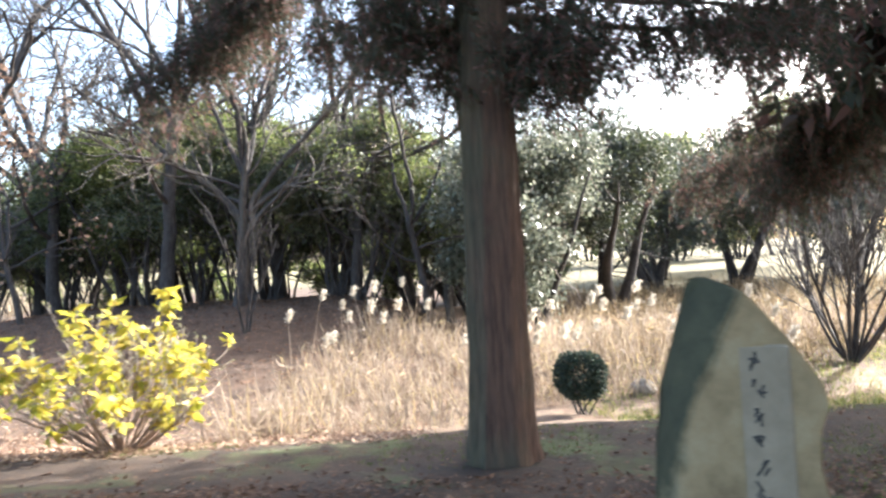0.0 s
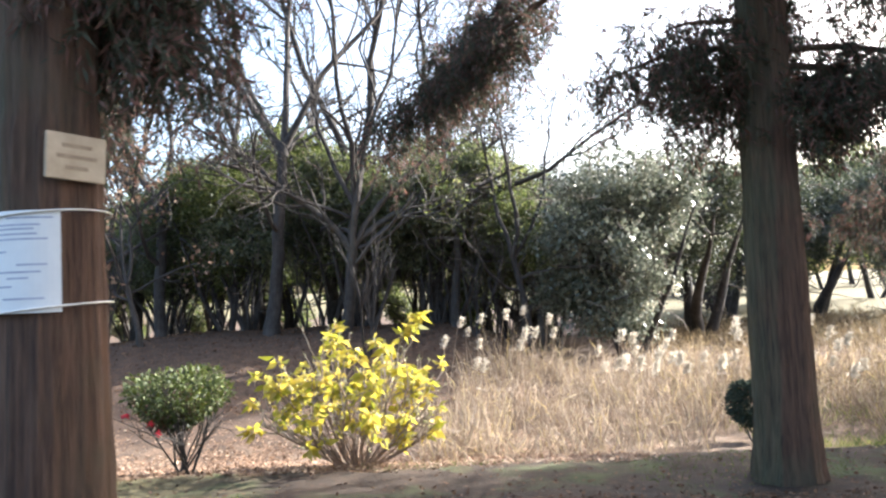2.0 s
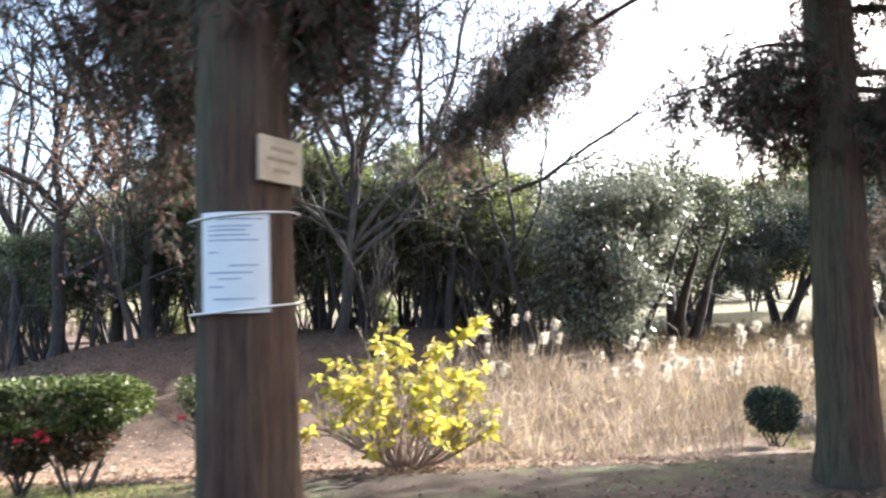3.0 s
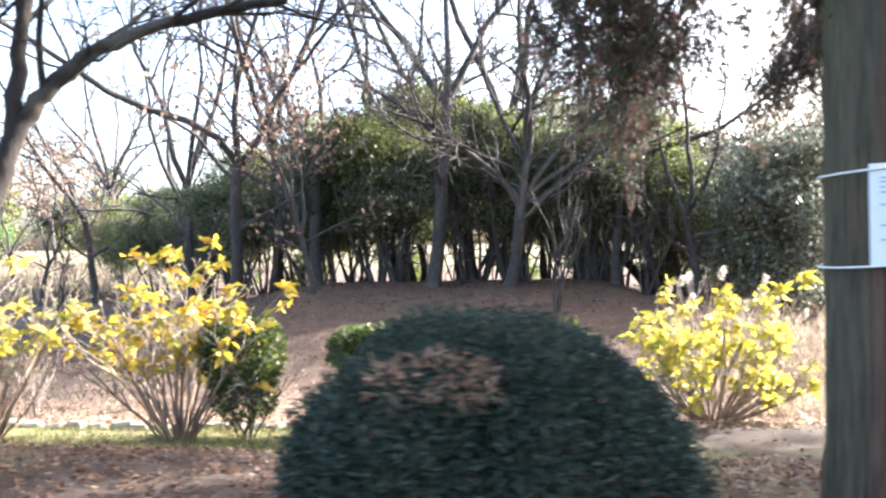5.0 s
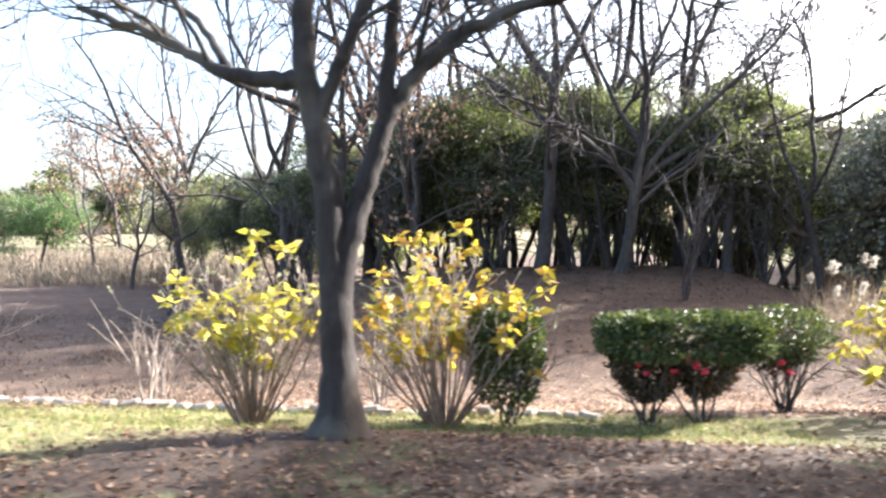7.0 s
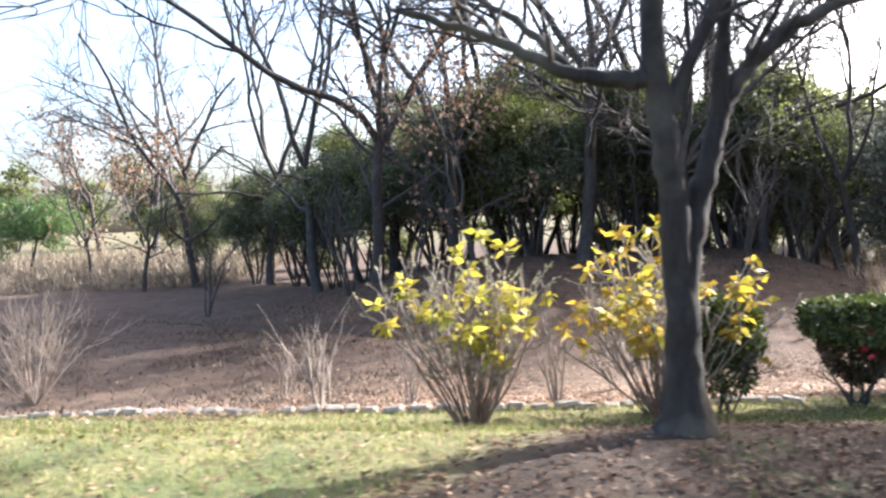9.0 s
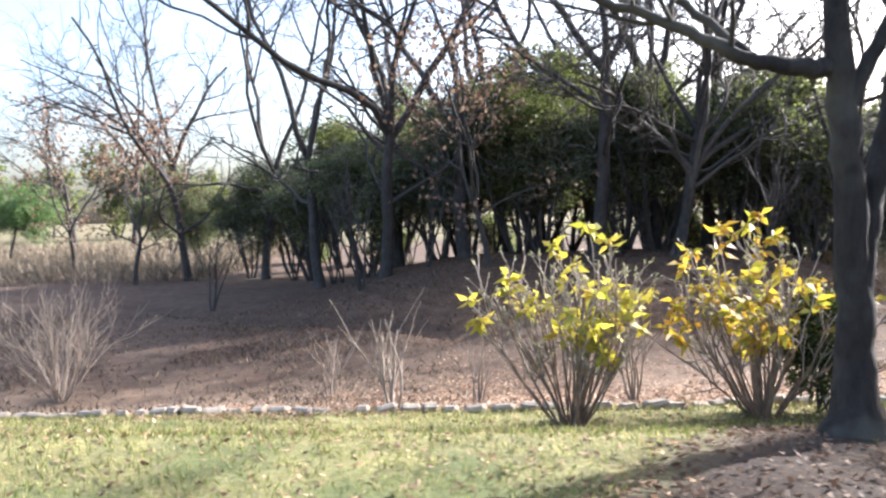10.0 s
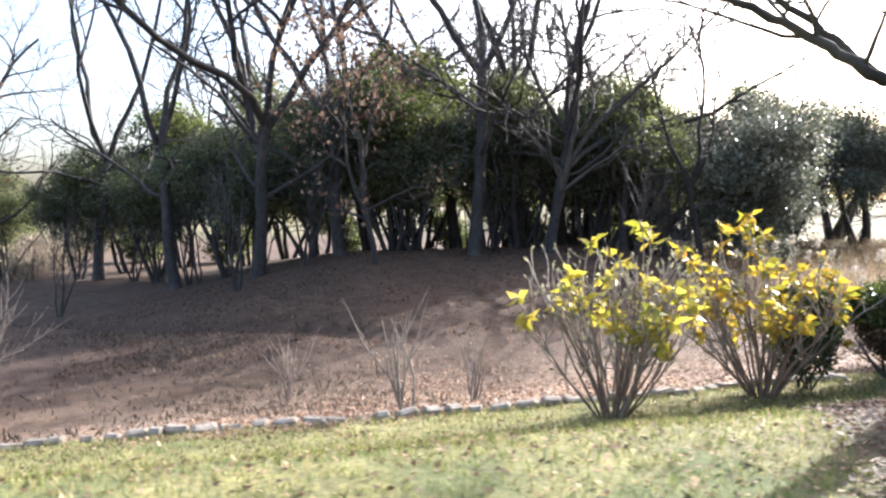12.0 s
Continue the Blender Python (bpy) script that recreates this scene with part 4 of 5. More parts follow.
sprig = bare_shrub(81, 1.2, 0.55, 8, M_TWIG, "leafless pale twiggy shrub by the kerb", 0.019, forks=(2, 4), depth=1)
sprig.matrix_world = Matrix.Translation(spot(9.8, 8.4))
copy_thing(sprig, Matrix.Translation(spot(7.3, 8.5)) @ pose(0, 0, 0, 0, 0, 70) @ Matrix.Scale(0.85, 4))
copy_thing(sprig, Matrix.Translation(spot(10.8, 10.6)) @ pose(0, 0, 0, 0, 0, 190) @ Matrix.Scale(0.8, 4))
copy_thing(sprig, Matrix.Translation(spot(8.9, 8.9)) @ pose(0, 0, 0, 0, 0, 250) @ Matrix.Scale(0.7, 4))
broom = bare_shrub(82, 1.75, 1.25, 26, M_TWIG, "bushy leafless shrub with straw-coloured twigs", 0.013)
broom.matrix_world = Matrix.Translation(spot(14.6, 10.9))
willow = bare_shrub(83, 3.7, 1.05, 24, M_BARKDARK, "leafless shrub with many upswept grey stems", 0.03, forks=(4, 6))
willow.matrix_world = Matrix.Translation(spot(-8.46, 13.2))
thicket = bare_shrub(84, 3.2, 0.3, 4, M_BARKDARK, "thin dark saplings among the trees", 0.03, "saplings of the wood")
thicket.matrix_world = Matrix.Translation(spot(2.3, 16.6))
trng = np.random.default_rng(85)
for k in range(30):
    s, w = -2.5 + k * 0.62 + trng.uniform(-0.3, 0.3), trng.uniform(18.5, 27)
    copy_thing(thicket, Matrix.Translation(spot(s, w)) @ pose(0, 0, 0, 0, 0, trng.uniform(0, 360)) @ Matrix.Scale(trng.uniform(0.7, 1.25), 4))


# ---- trees with withered leaves, and a far pine ----
rust, tips = bare_tree(91, 5.4, 0.09, (0.05, 0.02), 0.3, "small tree that keeps its withered russet leaves", (3, 5), 2, 1.0)
add_leaves(rust, tips, 1100, M_BROWNLEAF, 0.15, 0.05, 92, 0.3, label="withered russet leaves")
rust.matrix_world = Matrix.Translation(spot(20.4, 26.4))
copy_thing(rust, Matrix.Translation(spot(8.1, 18.6)) @ pose(0, 0, 0, 0, 0, 120) @ Matrix.Scale(0.95, 4))
copy_thing(rust, Matrix.Translation(spot(26.0, 33.0)) @ pose(0, 0, 0, 0, 0, 220) @ Matrix.Scale(1.15, 4))
pine = evergreen(93, 5.2, 2.3, 0.5, M_PINE, "pine_tree", "bushy bright green young pine at the meadow edge", 90, 170, 0.2, 0.02, 1, "")
pine.matrix_world = Matrix.Translation(spot(30.4, 34.6))


# ---- reeds ----
def reed_bed(seed, spots, hmin, hmax, label, W=0.006, material=M_REED, per=5):
    rng = np.random.default_rng(seed)
    n = len(spots)
    base = np.repeat(spots, per, 0) + rng.normal(0, 0.05, (n * per, 3)) * np.array([1, 1, 0])
    lean = rng.normal(0, 0.34, (n * per, 3)) + np.array([-0.1, -0.05, 1.0])
    h = np.repeat(hmin + (hmax - hmin) * rng.uniform(0, 1, n) ** 1.5, per) * rng.uniform(0.35, 1.15, n * per)
    parts = [leaves(base - np.array([0, 0, 0.03]), lean, h, W * rng.uniform(0.7, 1.4, n * per), rng, 0.12)]
    m = n * per // 2
    pick = rng.integers(0, n * per, m)
    q = base[pick] + unit(lean[pick]) * (h[pick] * rng.uniform(0.3, 0.9, m))[:, None]
    parts.append(leaves(q, rng.normal(0, 0.8, (m, 3)) + np.array([0, 0, 0.3]), rng.uniform(0.15, 0.4, m), W * 1.3, rng, -0.5))
    bed = tagged(link_mesh("reed_bed", mesh_np("reed_bed", *stack(parts), material)), label, "reeds", kind="stuff")
    return bed


rr = np.random.default_rng(101)
ss_, ww_ = rr.uniform(-11, 1.2, 5600), rr.uniform(8.7, 17.5, 5600)
keep = (ww_ > 9.0 + 0.25 * np.maximum(-ss_ - 2.0, 0)) & (ss_ < 1.1 - 0.16 * (ww_ - 9)) & ((ss_ > -6.6 - 0.25 * np.maximum(ww_ - 13.5, 0)) | (ww_ > 14.8)) & (rr.uniform(0, 1, 5600) < 0.3 + 0.7 * smooth(-0.25, 0.45, np.sin(ss_ * 1.7 + 0.8 * np.sin(ww_ * 1.3)) * np.sin(ww_ * 1.9 + 0.5 * ss_)) * smooth(9.0, 10.5, ww_)) & ~((ss_ > -5) & (ss_ < -2.4) & (ww_ < 11.2))
ss_, ww_ = ss_[keep], ww_[keep]
xx, yy = plan(ss_, ww_)
reed_bed(102, np.stack([xx, yy, height_sw(ss_, ww_)], 1), 0.4, 1.05, "bed of dry straw-coloured reeds in the hollow")
ss_, ww_ = rr.uniform(-22, -4.5, 6000), rr.uniform(12.5, 30, 6000)
keep = rr.uniform(0, 1, 6000) < 0.35 + 0.65 * smooth(-0.3, 0.4, np.sin(ss_ * 1.1 + 0.8 * np.sin(ww_)) * np.sin(ww_ * 1.5 + 0.4 * ss_))
keep &= ~((np.abs(ss_ + 8.46) < 0.5) & (np.abs(ww_ - 13) < 0.5))
ss_, ww_ = ss_[keep], ww_[keep]
xx, yy = plan(ss_, ww_)
reed_bed(104, np.stack([xx, yy, height_sw(ss_, ww_)], 1), 0.3, 0.8, "withered brown reeds and long grass towards the meadow", 0.012, M_REEDBROWN, 4)
# tall stalks with pale plumes
for k in range(56):
    s, w = rr.uniform(-6.8, 0.6), rr.uniform(11.0, 15.8)
    h = rr.uniform(0.75, 1.5)
    t = thing("plume_reed", Matrix.Translation(spot(s, w)), "tall dry reed stalk with a fluffy pale plume", "reed", "plumed reeds")
    p, r = limb(rr, (0, 0, -0.03), (rr.normal(0, 0.1), rr.normal(0, 0.1), 1), h, 0.007, 0.004, 6, 0.04, 0)
    stalk = link_mesh("stalk", mesh_np("stalk", *tubes([(p, r)], 5), M_REED), t)
    n = 130
    f = rr.uniform(0, 1, n)
    c = p[-1] - np.array([0, 0, 0.05]) + np.stack([rr.normal(0, 0.02, n) + 0.05 * f, rr.normal(0, 0.02, n), 0.17 * f - 0.06], 1)
    V, F = leaves(c, rr.normal(0, 0.5, (n, 3)) + np.array([0.3, 0, 0.5]), 0.07, 0.008, rr)
    link_mesh("plume", mesh_np("plume", V, F, M_PLUME), stalk, "fluffy cream plume")
s2, w2 = rr.uniform(17.5, 48, 3800), rr.uniform(27, 46, 3800)
k2 = w2 > 24 + 0.28 * (s2 - 15)
s2, w2 = s2[k2], w2[k2]
xx, yy = plan(s2, w2)
M_GREYREED = leaf_mat("grey_reed", [(0, (0.12, 0.1, 0.08)), (0.5, (0.22, 0.18, 0.14)), (1, (0.32, 0.28, 0.2))], 0.7, 0.3)
reed_bed(103, np.stack([xx, yy, height_sw(s2, w2)], 1), 0.7, 1.3, "bed of grey-brown withered reeds at the meadow", W=0.025, material=M_GREYREED, per=4)


# ---- stone monument ----
def monument():
    t = thing("stone_monument", Matrix.Translation(spot(-2.71, 4.62)) @ pose(0, 0, 0, 0, 0, 6) @ Matrix.Diagonal((0.94, 1.0, 1.0, 1.0)), "upright natural stone with carved writing, moss and painted shade on one edge", "monument")
    left = [(-0.33, -0.1), (-0.3, 0.33), (-0.26, 0.72), (-0.17, 0.99), (-0.12, 1.15), (-0.06, 1.165)]
    ridge = [(0.08, 1.11), (-0.08, 0.8), (-0.18, 0.5), (-0.21, -0.1)]
    right = [(0.16, 1.03), (0.27, 0.88), (0.37, 0.74), (0.385, 0.66), (0.35, 0.56), (0.345, 0.45), (0.375, 0.3), (0.38, -0.1)]
    bm = bmesh.new()
    lv = [bm.verts.new((x, 0.02, z)) for x, z in left]
    dv = [bm.verts.new((x, -0.12, z)) for x, z in ridge]
    rv = [bm.verts.new((x, -0.1, z)) for x, z in right]
    ring = lv + [dv[0]] + rv
    back = [bm.verts.new((v.co.x * 0.93, 0.16, v.co.z * 0.985)) for v in ring]
    bm.faces.new(lv + dv)
    bm.faces.new(rv + dv[::-1])
    bm.faces.new(back[::-1])
    n = len(ring)
    for i in range(n):
        if i < n - 1:
            bm.faces.new((ring[i], back[i], back[i + 1], ring[i + 1]))
    bm.faces.new((ring[-1], back[-1], back[0], ring[0], dv[-1]))
    bmesh.ops.recalc_face_normals(bm, faces=bm.faces)
    bmesh.ops.bevel(bm, geom=[e for e in bm.edges], offset=0.012, segments=2, affect="EDGES")
    bmesh.ops.triangulate(bm, faces=bm.faces)
    bmesh.ops.subdivide_edges(bm, edges=[e for e in bm.edges if e.calc_length() > 0.1], cuts=2, use_grid_fill=True)
    for v in bm.verts:
        k = noise.noise(v.co * 5) * 0.012 + noise.noise(v.co * 14) * 0.005
        v.co += v.co.normalized() * k * (0.3 if v.co.y < -0.09 else 1)
    m, N, L, b = node_mat("monument_stone")
    tc = N.new("ShaderNodeTexCoord")
    nz = noise_node(N, L, 4, 8, tc.outputs["Object"], 0.65)
    r = ramp(N, [(0.3, (0.15, 0.11, 0.055)), (0.5, (0.26, 0.195, 0.1)), (0.7, (0.34, 0.28, 0.165))])
    L.new(nz.outputs[0], r.inputs[0])
    big = noise_node(N, L, 2.2, 5, tc.outputs["Object"])
    # moss tones and painted-in shade darken the split face beside the ridge
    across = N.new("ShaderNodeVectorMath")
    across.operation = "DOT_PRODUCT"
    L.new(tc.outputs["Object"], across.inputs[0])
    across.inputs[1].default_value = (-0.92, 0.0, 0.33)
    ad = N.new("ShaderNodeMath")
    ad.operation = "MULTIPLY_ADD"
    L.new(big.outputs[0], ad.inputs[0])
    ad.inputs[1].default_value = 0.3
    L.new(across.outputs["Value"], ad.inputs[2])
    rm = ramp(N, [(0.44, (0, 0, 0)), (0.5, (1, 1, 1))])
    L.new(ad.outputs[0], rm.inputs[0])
    mx = N.new("ShaderNodeMix")
    mx.data_type = "RGBA"
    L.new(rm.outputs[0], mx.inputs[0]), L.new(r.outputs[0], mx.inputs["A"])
    moss_shade = ramp(N, [(0.35, (0.028, 0.03, 0.014)), (0.7, (0.07, 0.068, 0.034))])
    L.new(nz.outputs[0], moss_shade.inputs[0]), L.new(moss_shade.outputs[0], mx.inputs["B"])
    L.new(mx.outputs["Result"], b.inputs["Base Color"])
    b.inputs["Roughness"].default_value = 0.9
    bp = N.new("ShaderNodeBump")
    bp.inputs["Strength"].default_value, bp.inputs["Distance"].default_value = 0.5, 0.02
    L.new(nz.outputs[0], bp.inputs["Height"]), L.new(bp.outputs[0], b.inputs["Normal"])
    part("slab", bm, m, t)
    # smoothed panel and the worn strokes of the carving
    pm = plain_mat("dressed_stone", [(0.3, (0.19, 0.155, 0.1)), (0.7, (0.28, 0.235, 0.16))], 6, 0.85, 0.2)
    bm = bmesh.new()
    bmesh.ops.create_cube(bm, size=1, matrix=Matrix.Translation((0.15, -0.106, 0.4)) @ Matrix.Diagonal((0.2, 0.02, 1.0, 1)))
    bmesh.ops.bevel(bm, geom=bm.edges[:], offset=0.009, segments=3, affect="EDGES")
    panel = part("panel", bm, pm, t, "dressed pale panel")
    dk = plain_mat("carved_stroke", [(0.3, (0.03, 0.028, 0.025)), (0.7, (0.07, 0.065, 0.055))], 20, 0.9, 0.2)
    g = random.Random(5)
    for k in range(7):
        z = 0.83 - k * 0.098
        bm = bmesh.new()
        for _ in range(5):
            bmesh.ops.create_cube(bm, size=1, matrix=Matrix.Translation((0.12 + g.uniform(-0.02, 0.02), -0.1165, z + g.uniform(-0.024, 0.024))) @ pose(0, 0, 0, 0, g.choice((0, 25, 35, 80, -35)), 0) @ Matrix.Diagonal((0.009, 0.004, g.uniform(0.025, 0.05), 1)))
        part("carved_mark", bm, dk, panel, "dark worn carved strokes")
    return t


monument()


# ---- notice, board and cords on the near cedar ----
CEDAR_B = spot(2.14, 4.4)
TO_PATH = math.atan2(-0.9108, 0.4128)  # direction from the trunk towards the walk


def on_trunk(a, z, r):
    return Vector((CEDAR_B.x + r * math.cos(a) - 0.006 * z, CEDAR_B.y + r * math.sin(a), CEDAR_B.z + z))


def wrapped(name, a0, a1, z0, z1, r, material, parent, label="", th=0.004, n=12):
    bm = bmesh.new()
    rows = []
    for i in range(n + 1):
        a = a0 + (a1 - a0) * i / n
        rows.append([bm.verts.new(on_trunk(a, z, q) - Vector(CEDAR_B)) for z, q in ((z0, r), (z1, r), (z1, r + th), (z0, r + th))])
    for p, q in zip(rows, rows[1:]):
        for k in range(4):
            bm.faces.new((p[k], q[k], q[(k + 1) % 4], p[(k + 1) % 4]))
    bm.faces.new(rows[0])
    bm.faces.new(rows[-1][::-1])
    bmesh.ops.recalc_face_normals(bm, faces=bm.faces)
    return part(name, bm, material, parent, label)


gz = 0.38
notice = thing("paper_notice", Matrix.Translation(CEDAR_B), "white laminated paper notice tied to the cedar trunk", "notice")
A0 = TO_PATH + 0.02
PZ0, PZ1, PR = 1.565 - gz, 1.972 - gz, 0.222
sheet = wrapped("sheet", A0 - 0.66, A0 + 0.62, PZ0, PZ1, PR, M_PAPER, notice)
nrng = random.Random(9)
for k, (z, a, b) in enumerate(((0.93, -0.3, 0.5), (0.86, -0.5, 0.3), (0.82, -0.5, 0.2), (0.77, -0.5, 0.25), (0.72, -0.5, 0.42), (0.6, -0.5, -0.3), (0.47, -0.1, 0.4), (0.4, -0.5, 0.3), (0.34, -0.3, 0.1), (0.26, -0.5, -0.2), (0.14, -0.4, 0.35))):
    wrapped("text_line", A0 + a, A0 + b, PZ0 + (PZ1 - PZ0) * z - 0.004, PZ0 + (PZ1 - PZ0) * z + 0.004, PR + 0.0045, M_INK, sheet, "faint line of writing", 0.001, 8)
for z in (PZ1 - 0.012, PZ0 + 0.012):
    pts = [on_trunk(TO_PATH + f * math.pi * 2, z + 0.02 * math.sin(f * math.pi * 2), 0.228 + (0.006 if abs(((f + 0.5) % 1) - 0.5) < 0.2 else 0)) - Vector(CEDAR_B) for f in np.linspace(0, 1, 49)]
    V, F = tubes([(np.array(pts), np.full(49, 0.005))], 6)
    link_mesh("cord", mesh_np("cord", V, F, M_CORD), notice, "pale tying cord")
board = thing("name_board", Matrix.Translation(CEDAR_B), "small pale wooden name board fixed to the cedar trunk", "sign")
ab = TO_PATH + 0.92
bm = bmesh.new()
bc = on_trunk(ab, 2.19 - gz, 0.222) - Vector(CEDAR_B)
bmesh.ops.create_cube(bm, size=1, matrix=Matrix.Translation(bc) @ pose(0, 0, 0, 0, 2, math.degrees(ab) + 90) @ Matrix.Diagonal((0.24, 0.018, 0.19, 1)))
bmesh.ops.bevel(bm, geom=bm.edges[:], offset=0.004, segments=2, affect="EDGES")
plate = part("plate", bm, M_BOARD, board)
M_FADED = plain_mat("faded_paint", [(0.3, (0.24, 0.18, 0.12)), (0.7, (0.36, 0.28, 0.2))], 30, 0.7, 0.05)
for dz, wide in ((0.045, 0.12), (0.0, 0.16), (-0.045, 0.09)):
    bm = bmesh.new()
    bmesh.ops.create_cube(bm, size=1, matrix=Matrix.Translation(bc) @ pose(0, 0, 0, 0, 2, math.degrees(ab) + 90) @ Matrix.Translation((0, -0.0105, dz)) @ Matrix.Diagonal((wide, 0.002, 0.016, 1)))
    part("text_line", bm, M_FADED, plate, "faded line of writing")


# ---- pale rock by the reeds ----
def rock(bm, m, seed, k=0.25):
    r = bmesh.ops.create_icosphere(bm, subdivisions=2, radius=1)
    off = Vector((seed * 3.1, seed * 1.7, seed * 0.9))
    for v in r["verts"]:
        v.co = m @ (v.co * (1 + k * noise.noise(v.co * 1.3 + off)))


bm = bmesh.new()
rock(bm, Matrix.Diagonal((0.2, 0.16, 0.17, 1)), 4)
pale_rock = part("pale_rock", bm, M_STONE)
pale_rock.matrix_world = Matrix.Translation(spot(-4.5, 11.6, 0.06))
tagged(pale_rock, "pale rounded rock beside the dry reeds", "rock")

# ---- kerb of rough stones along the lawn ----
kerb = thing("kerb", Matrix(), "low edging of rough pale stones along the lawn", "kerb", kind="structure")
stones = []
for k in range(6):
    bm = bmesh.new()
    bmesh.ops.create_cube(bm, size=1, matrix=Matrix.Diagonal((0.27, 0.17, 0.17, 1)))
    bmesh.ops.bevel(bm, geom=bm.edges[:], offset=0.035, segments=1, affect="EDGES")
    for v in bm.verts:
        v.co *= 1 + 0.25 * noise.noise(v.co * 7 + Vector((k * 5.0, 0, 0)))
    me = bpy.data.meshes.new("kerb_stone")
    bm.to_mesh(me)
    bm.free()
    me.materials.append(M_STONE)
    stones.append(me)
krng = random.Random(8)
s = 5.2
while s < 19.5:
    w = 7.72 + 0.05 * (s - 5) + 0.14 * max(s - 9, 0) - 0.04 * max(s - 12, 0)
    ob = new("stone", stones[krng.randrange(6)])
    ob.parent = kerb
    ob.matrix_world = Matrix.Translation(spot(s, w + krng.uniform(-0.04, 0.04), 0.015 + krng.uniform(-0.035, 0.02))) @ pose(0, 0, 0, krng.uniform(-6, 6), krng.uniform(-6, 6), ALONG - 8 + krng.uniform(-25, 25)) @ Matrix.Diagonal((krng.uniform(0.45, 0.9), krng.uniform(0.6, 0.9), krng.uniform(0.5, 0.85), 1))
    s += krng.uniform(0.16, 0.27)


# ---- fallen leaves and grass ----
def scatter(seed, n, s0, s1, w0, w1, keep=None):
    rng = np.random.default_rng(seed)
    s, w = rng.uniform(s0, s1, n), rng.uniform(w0, w1, n)
    if keep is not None:
        k = keep(s, w, rng)
        s, w = s[k], w[k]
    x, y = plan(s, w)
    return np.stack([x, y, height_sw(s, w)], 1), rng


def litter(name, label, seed, n, area, lo, hi, keep=None, material=M_LITTER):
    c, rng = scatter(seed, n, *area, keep)
    m = len(c)
    d = unit(rng.standard_normal((m, 3)) * np.array([1, 1, 0.25]))
    c[:, 2] += rng.uniform(0.005, 0.03, m)
    # curled leaves that lie more or less flat
    across = unit(np.cross(d, np.array([0, 0, 1.0]) + 0.4 * rng.standard_normal((m, 3))))
    up = np.cross(across, d)
    length, half = rng.uniform(lo, hi, (m, 1)), rng.uniform(lo, hi, (m, 1)) * 0.28
    mid = c + d * length * 0.42 - np.abs(up) * np.array([0, 0, 0.15]) * length
    V, F = np.stack([c, mid + across * half, c + d * length, mid - across * half], 1).reshape(-1, 3), np.arange(4 * m).reshape(m, 4)
    return tagged(link_mesh(name, mesh_np(name, V, F, material)), label, "fallen leaves", kind="stuff")


litter("leaf_litter", "thick carpet of pale russet fallen leaves", 111, 70000, (-1.5, 14, 7.9, 13.0), 0.03, 0.075, lambda s, w, r: r.uniform(0, 1, len(s)) < smooth(14.5, 10.5, s + 0.6 * (w - 8)) * (0.12 + 0.88 * smooth(12.2, 9.8, w + 0.5 * np.sin(1.3 * s))) * (0.45 + 0.55 * smooth(-0.5, 0.4, np.sin(s * 1.9 + w) * np.sin(w * 2.3 - 0.6 * s))))
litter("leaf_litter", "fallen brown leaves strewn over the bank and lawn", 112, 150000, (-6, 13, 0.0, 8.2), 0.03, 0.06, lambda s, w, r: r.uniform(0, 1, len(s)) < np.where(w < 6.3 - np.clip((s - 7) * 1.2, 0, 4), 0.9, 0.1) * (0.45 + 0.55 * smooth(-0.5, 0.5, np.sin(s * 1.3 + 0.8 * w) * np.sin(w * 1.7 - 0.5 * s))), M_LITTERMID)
litter("leaf_litter", "pale curled leaves strewn over the lawn", 114, 15000, (4, 17, 1.5, 8.6), 0.025, 0.06, lambda s, w, r: (w > 6.0 - np.clip((s - 7.0) * 1.4, 0, 4.5)) & (r.uniform(0, 1, len(s)) < 0.1 + 0.9 * smooth(14.5, 8.5, s) * (0.3 + 0.7 * smooth(-0.3, 0.5, np.sin(s * 1.1 + w) * np.sin(w * 1.4 - 0.4 * s)))), M_LITTERLAWN)
litter("leaf_litter", "brown fallen leaves on the wooded mound", 113, 16000, (-2, 14, 13.2, 22), 0.04, 0.09, None, M_LITTERDARK)


def lawn_keep(s, w, r):
    inner = 6.4 - np.clip((s - 7.0) * 1.4, 0, 4.9)
    outer = 7.75 + 0.05 * (s - 5) + 0.14 * np.maximum(s - 9, 0)
    patch = 0.5 + 0.5 * np.sin(s * 2.1 + np.sin(w * 1.9)) * np.sin(w * 2.7 + 1.3 * np.sin(s))
    return (w > inner) & (w < outer) & (r.uniform(0, 1, len(s)) < 0.55 + 0.45 * patch)


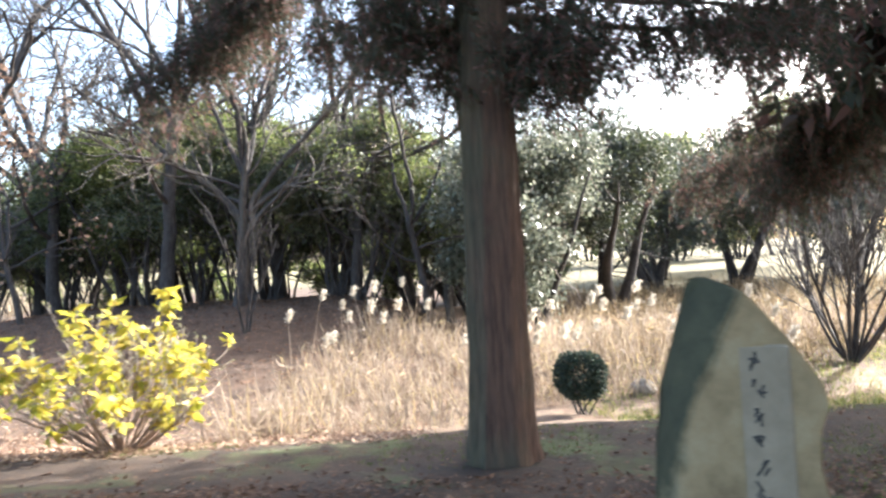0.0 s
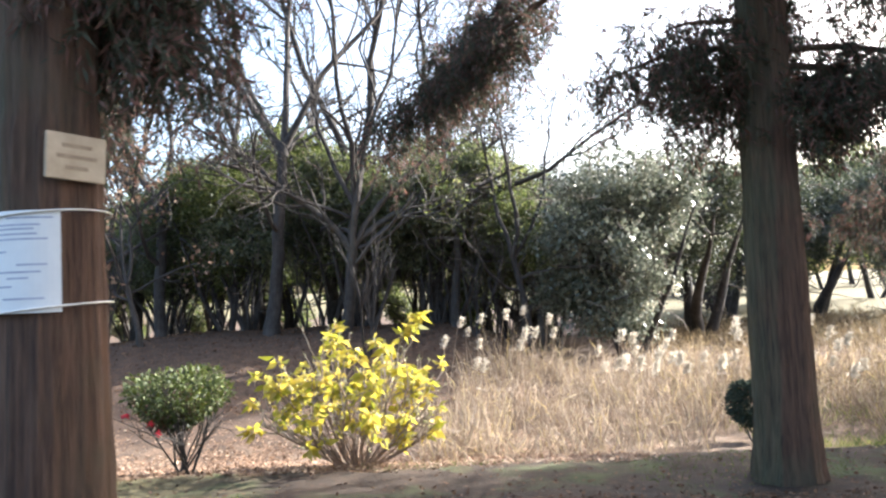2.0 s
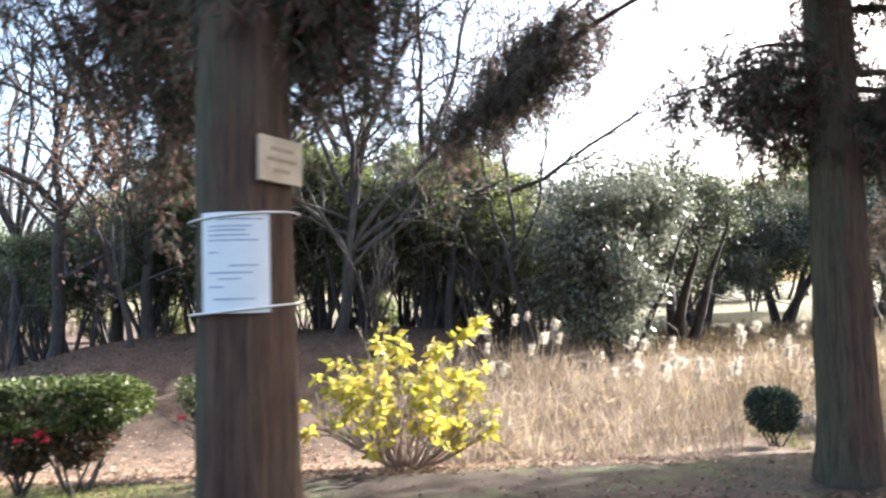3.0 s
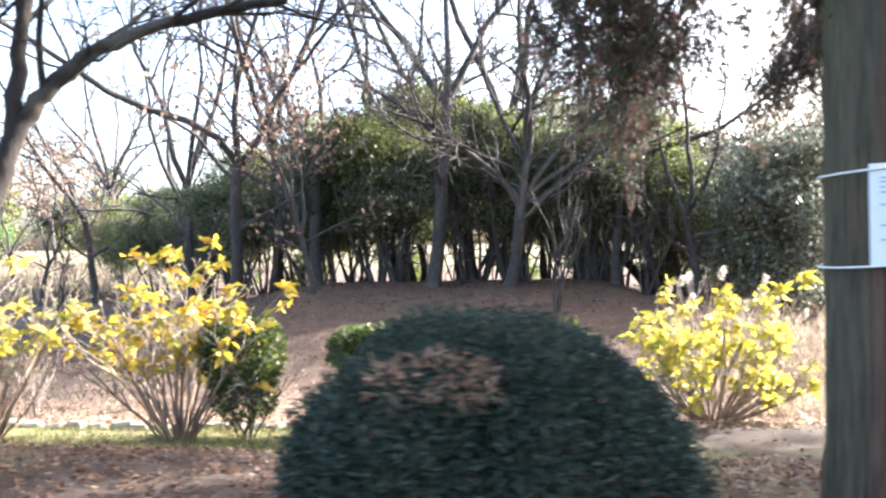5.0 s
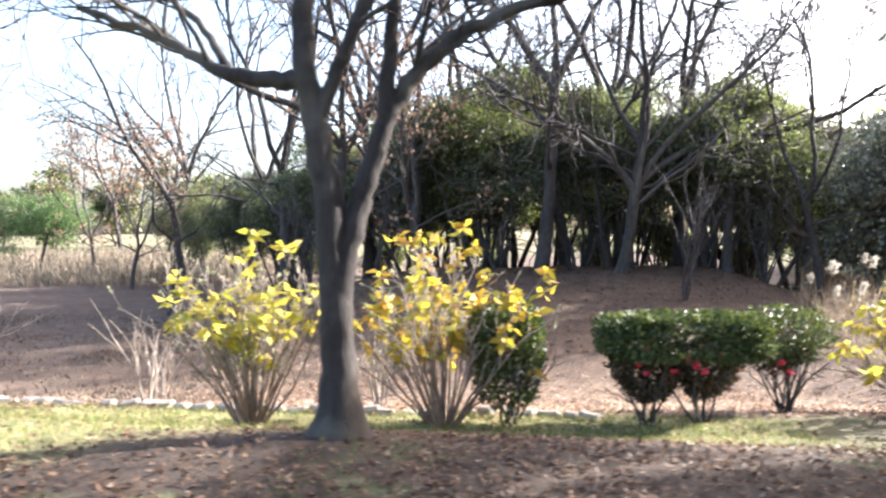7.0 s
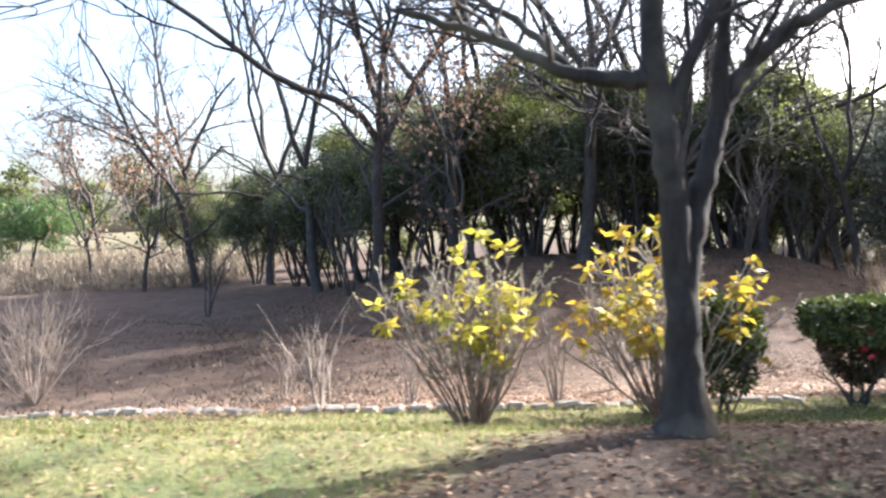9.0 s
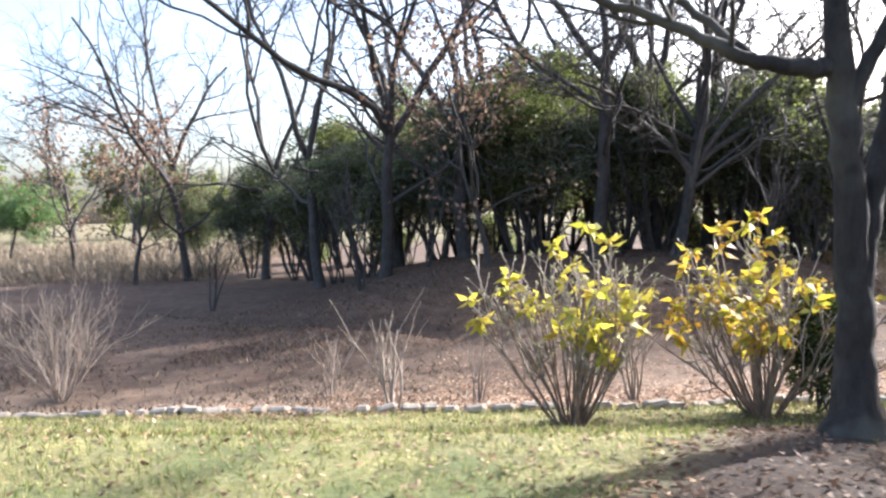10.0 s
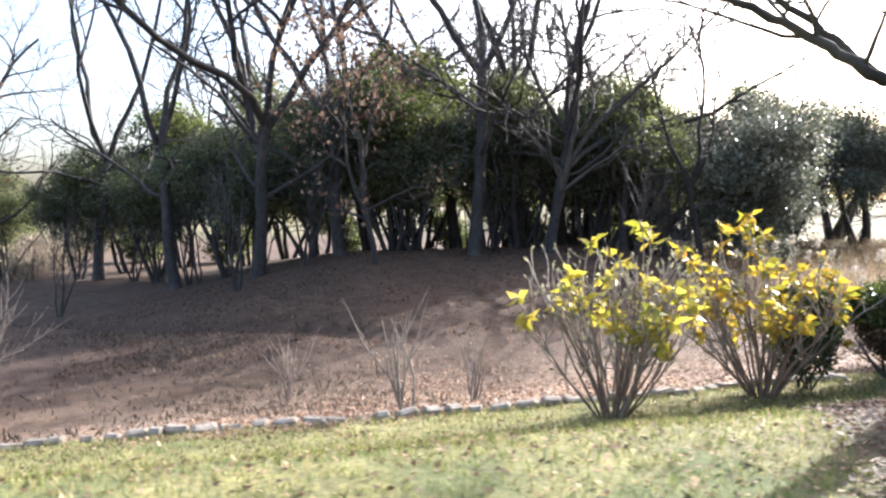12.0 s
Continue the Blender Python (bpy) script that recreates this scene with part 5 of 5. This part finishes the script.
c, grng = scatter(121, 130000, 3.5, 19, 1.6, 9.2, lawn_keep)
m = len(c)
V, F = leaves(c, grng.normal(0, 0.45, (m, 3)) + np.array([0, 0, 1.0]), grng.uniform(0.025, 0.075, m), grng.uniform(0.0025, 0.005, m), grng, 0.2)
tagged(link_mesh("lawn_grass", mesh_np("lawn_grass", V, F, M_GRASS)), "short winter grass, yellow-green and patchy", "grass", kind="stuff")
c, grng = scatter(122, 22000, -6, 7, 2.0, 8.6, lambda s, w, r: np.sin(s * 1.3 + 1) * np.sin(w * 1.6 + 0.5 * s) > 0.25)
m = len(c)
V, F = leaves(c, grng.normal(0, 0.5, (m, 3)) + np.array([0, 0, 0.8]), grng.uniform(0.025, 0.07, m), grng.uniform(0.0025, 0.005, m), grng, 0.2)
M_MOSS = leaf_mat("moss_grass", [(0, (0.06, 0.09, 0.025)), (1, (0.17, 0.2, 0.06))], 0.7, 0.3)
tagged(link_mesh("moss_grass", mesh_np("moss_grass", V, F, M_MOSS)), "patches of short green grass and moss under the cedars", "grass", kind="stuff")

c, grng = scatter(123, 26000, 9, 24, 9.0, 19, lambda s, w, r: r.uniform(0, 1, len(s)) < 0.25 + 0.75 * smooth(-0.2, 0.5, np.sin(s * 0.9 + 0.7 * w) * np.sin(w * 1.3 - 0.3 * s)))
m = len(c)
V, F = leaves(c, grng.normal(0, 0.6, (m, 3)) + np.array([0, 0, 0.8]), grng.uniform(0.05, 0.14, m), grng.uniform(0.006, 0.014, m), grng, 0.3)
M_TUFT = leaf_mat("withered_grass", [(0, (0.07, 0.055, 0.04)), (0.5, (0.13, 0.1, 0.075)), (1, (0.24, 0.19, 0.14))], 0.7, 0.25)
tagged(link_mesh("withered_grass", mesh_np("withered_grass", V, F, M_TUFT)), "short withered brown grass in the hollow", "grass", kind="stuff")

c, grng = scatter(124, 30000, -16, -3.5, 8.0, 15.5, lambda s, w, r: r.uniform(0, 1, len(s)) < 0.3 + 0.7 * smooth(-0.3, 0.4, np.sin(s * 1.1 + 0.7 * w) * np.sin(w * 1.5 - 0.3 * s)))
m = len(c)
V, F = leaves(c, grng.normal(0, 0.5, (m, 3)) + np.array([0, 0, 0.8]), grng.uniform(0.05, 0.16, m), grng.uniform(0.004, 0.009, m), grng, 0.3)
tagged(link_mesh("rough_grass", mesh_np("rough_grass", V, F, M_GRASS)), "rough yellow-green grass between the reeds and the cedars", "grass", kind="stuff")
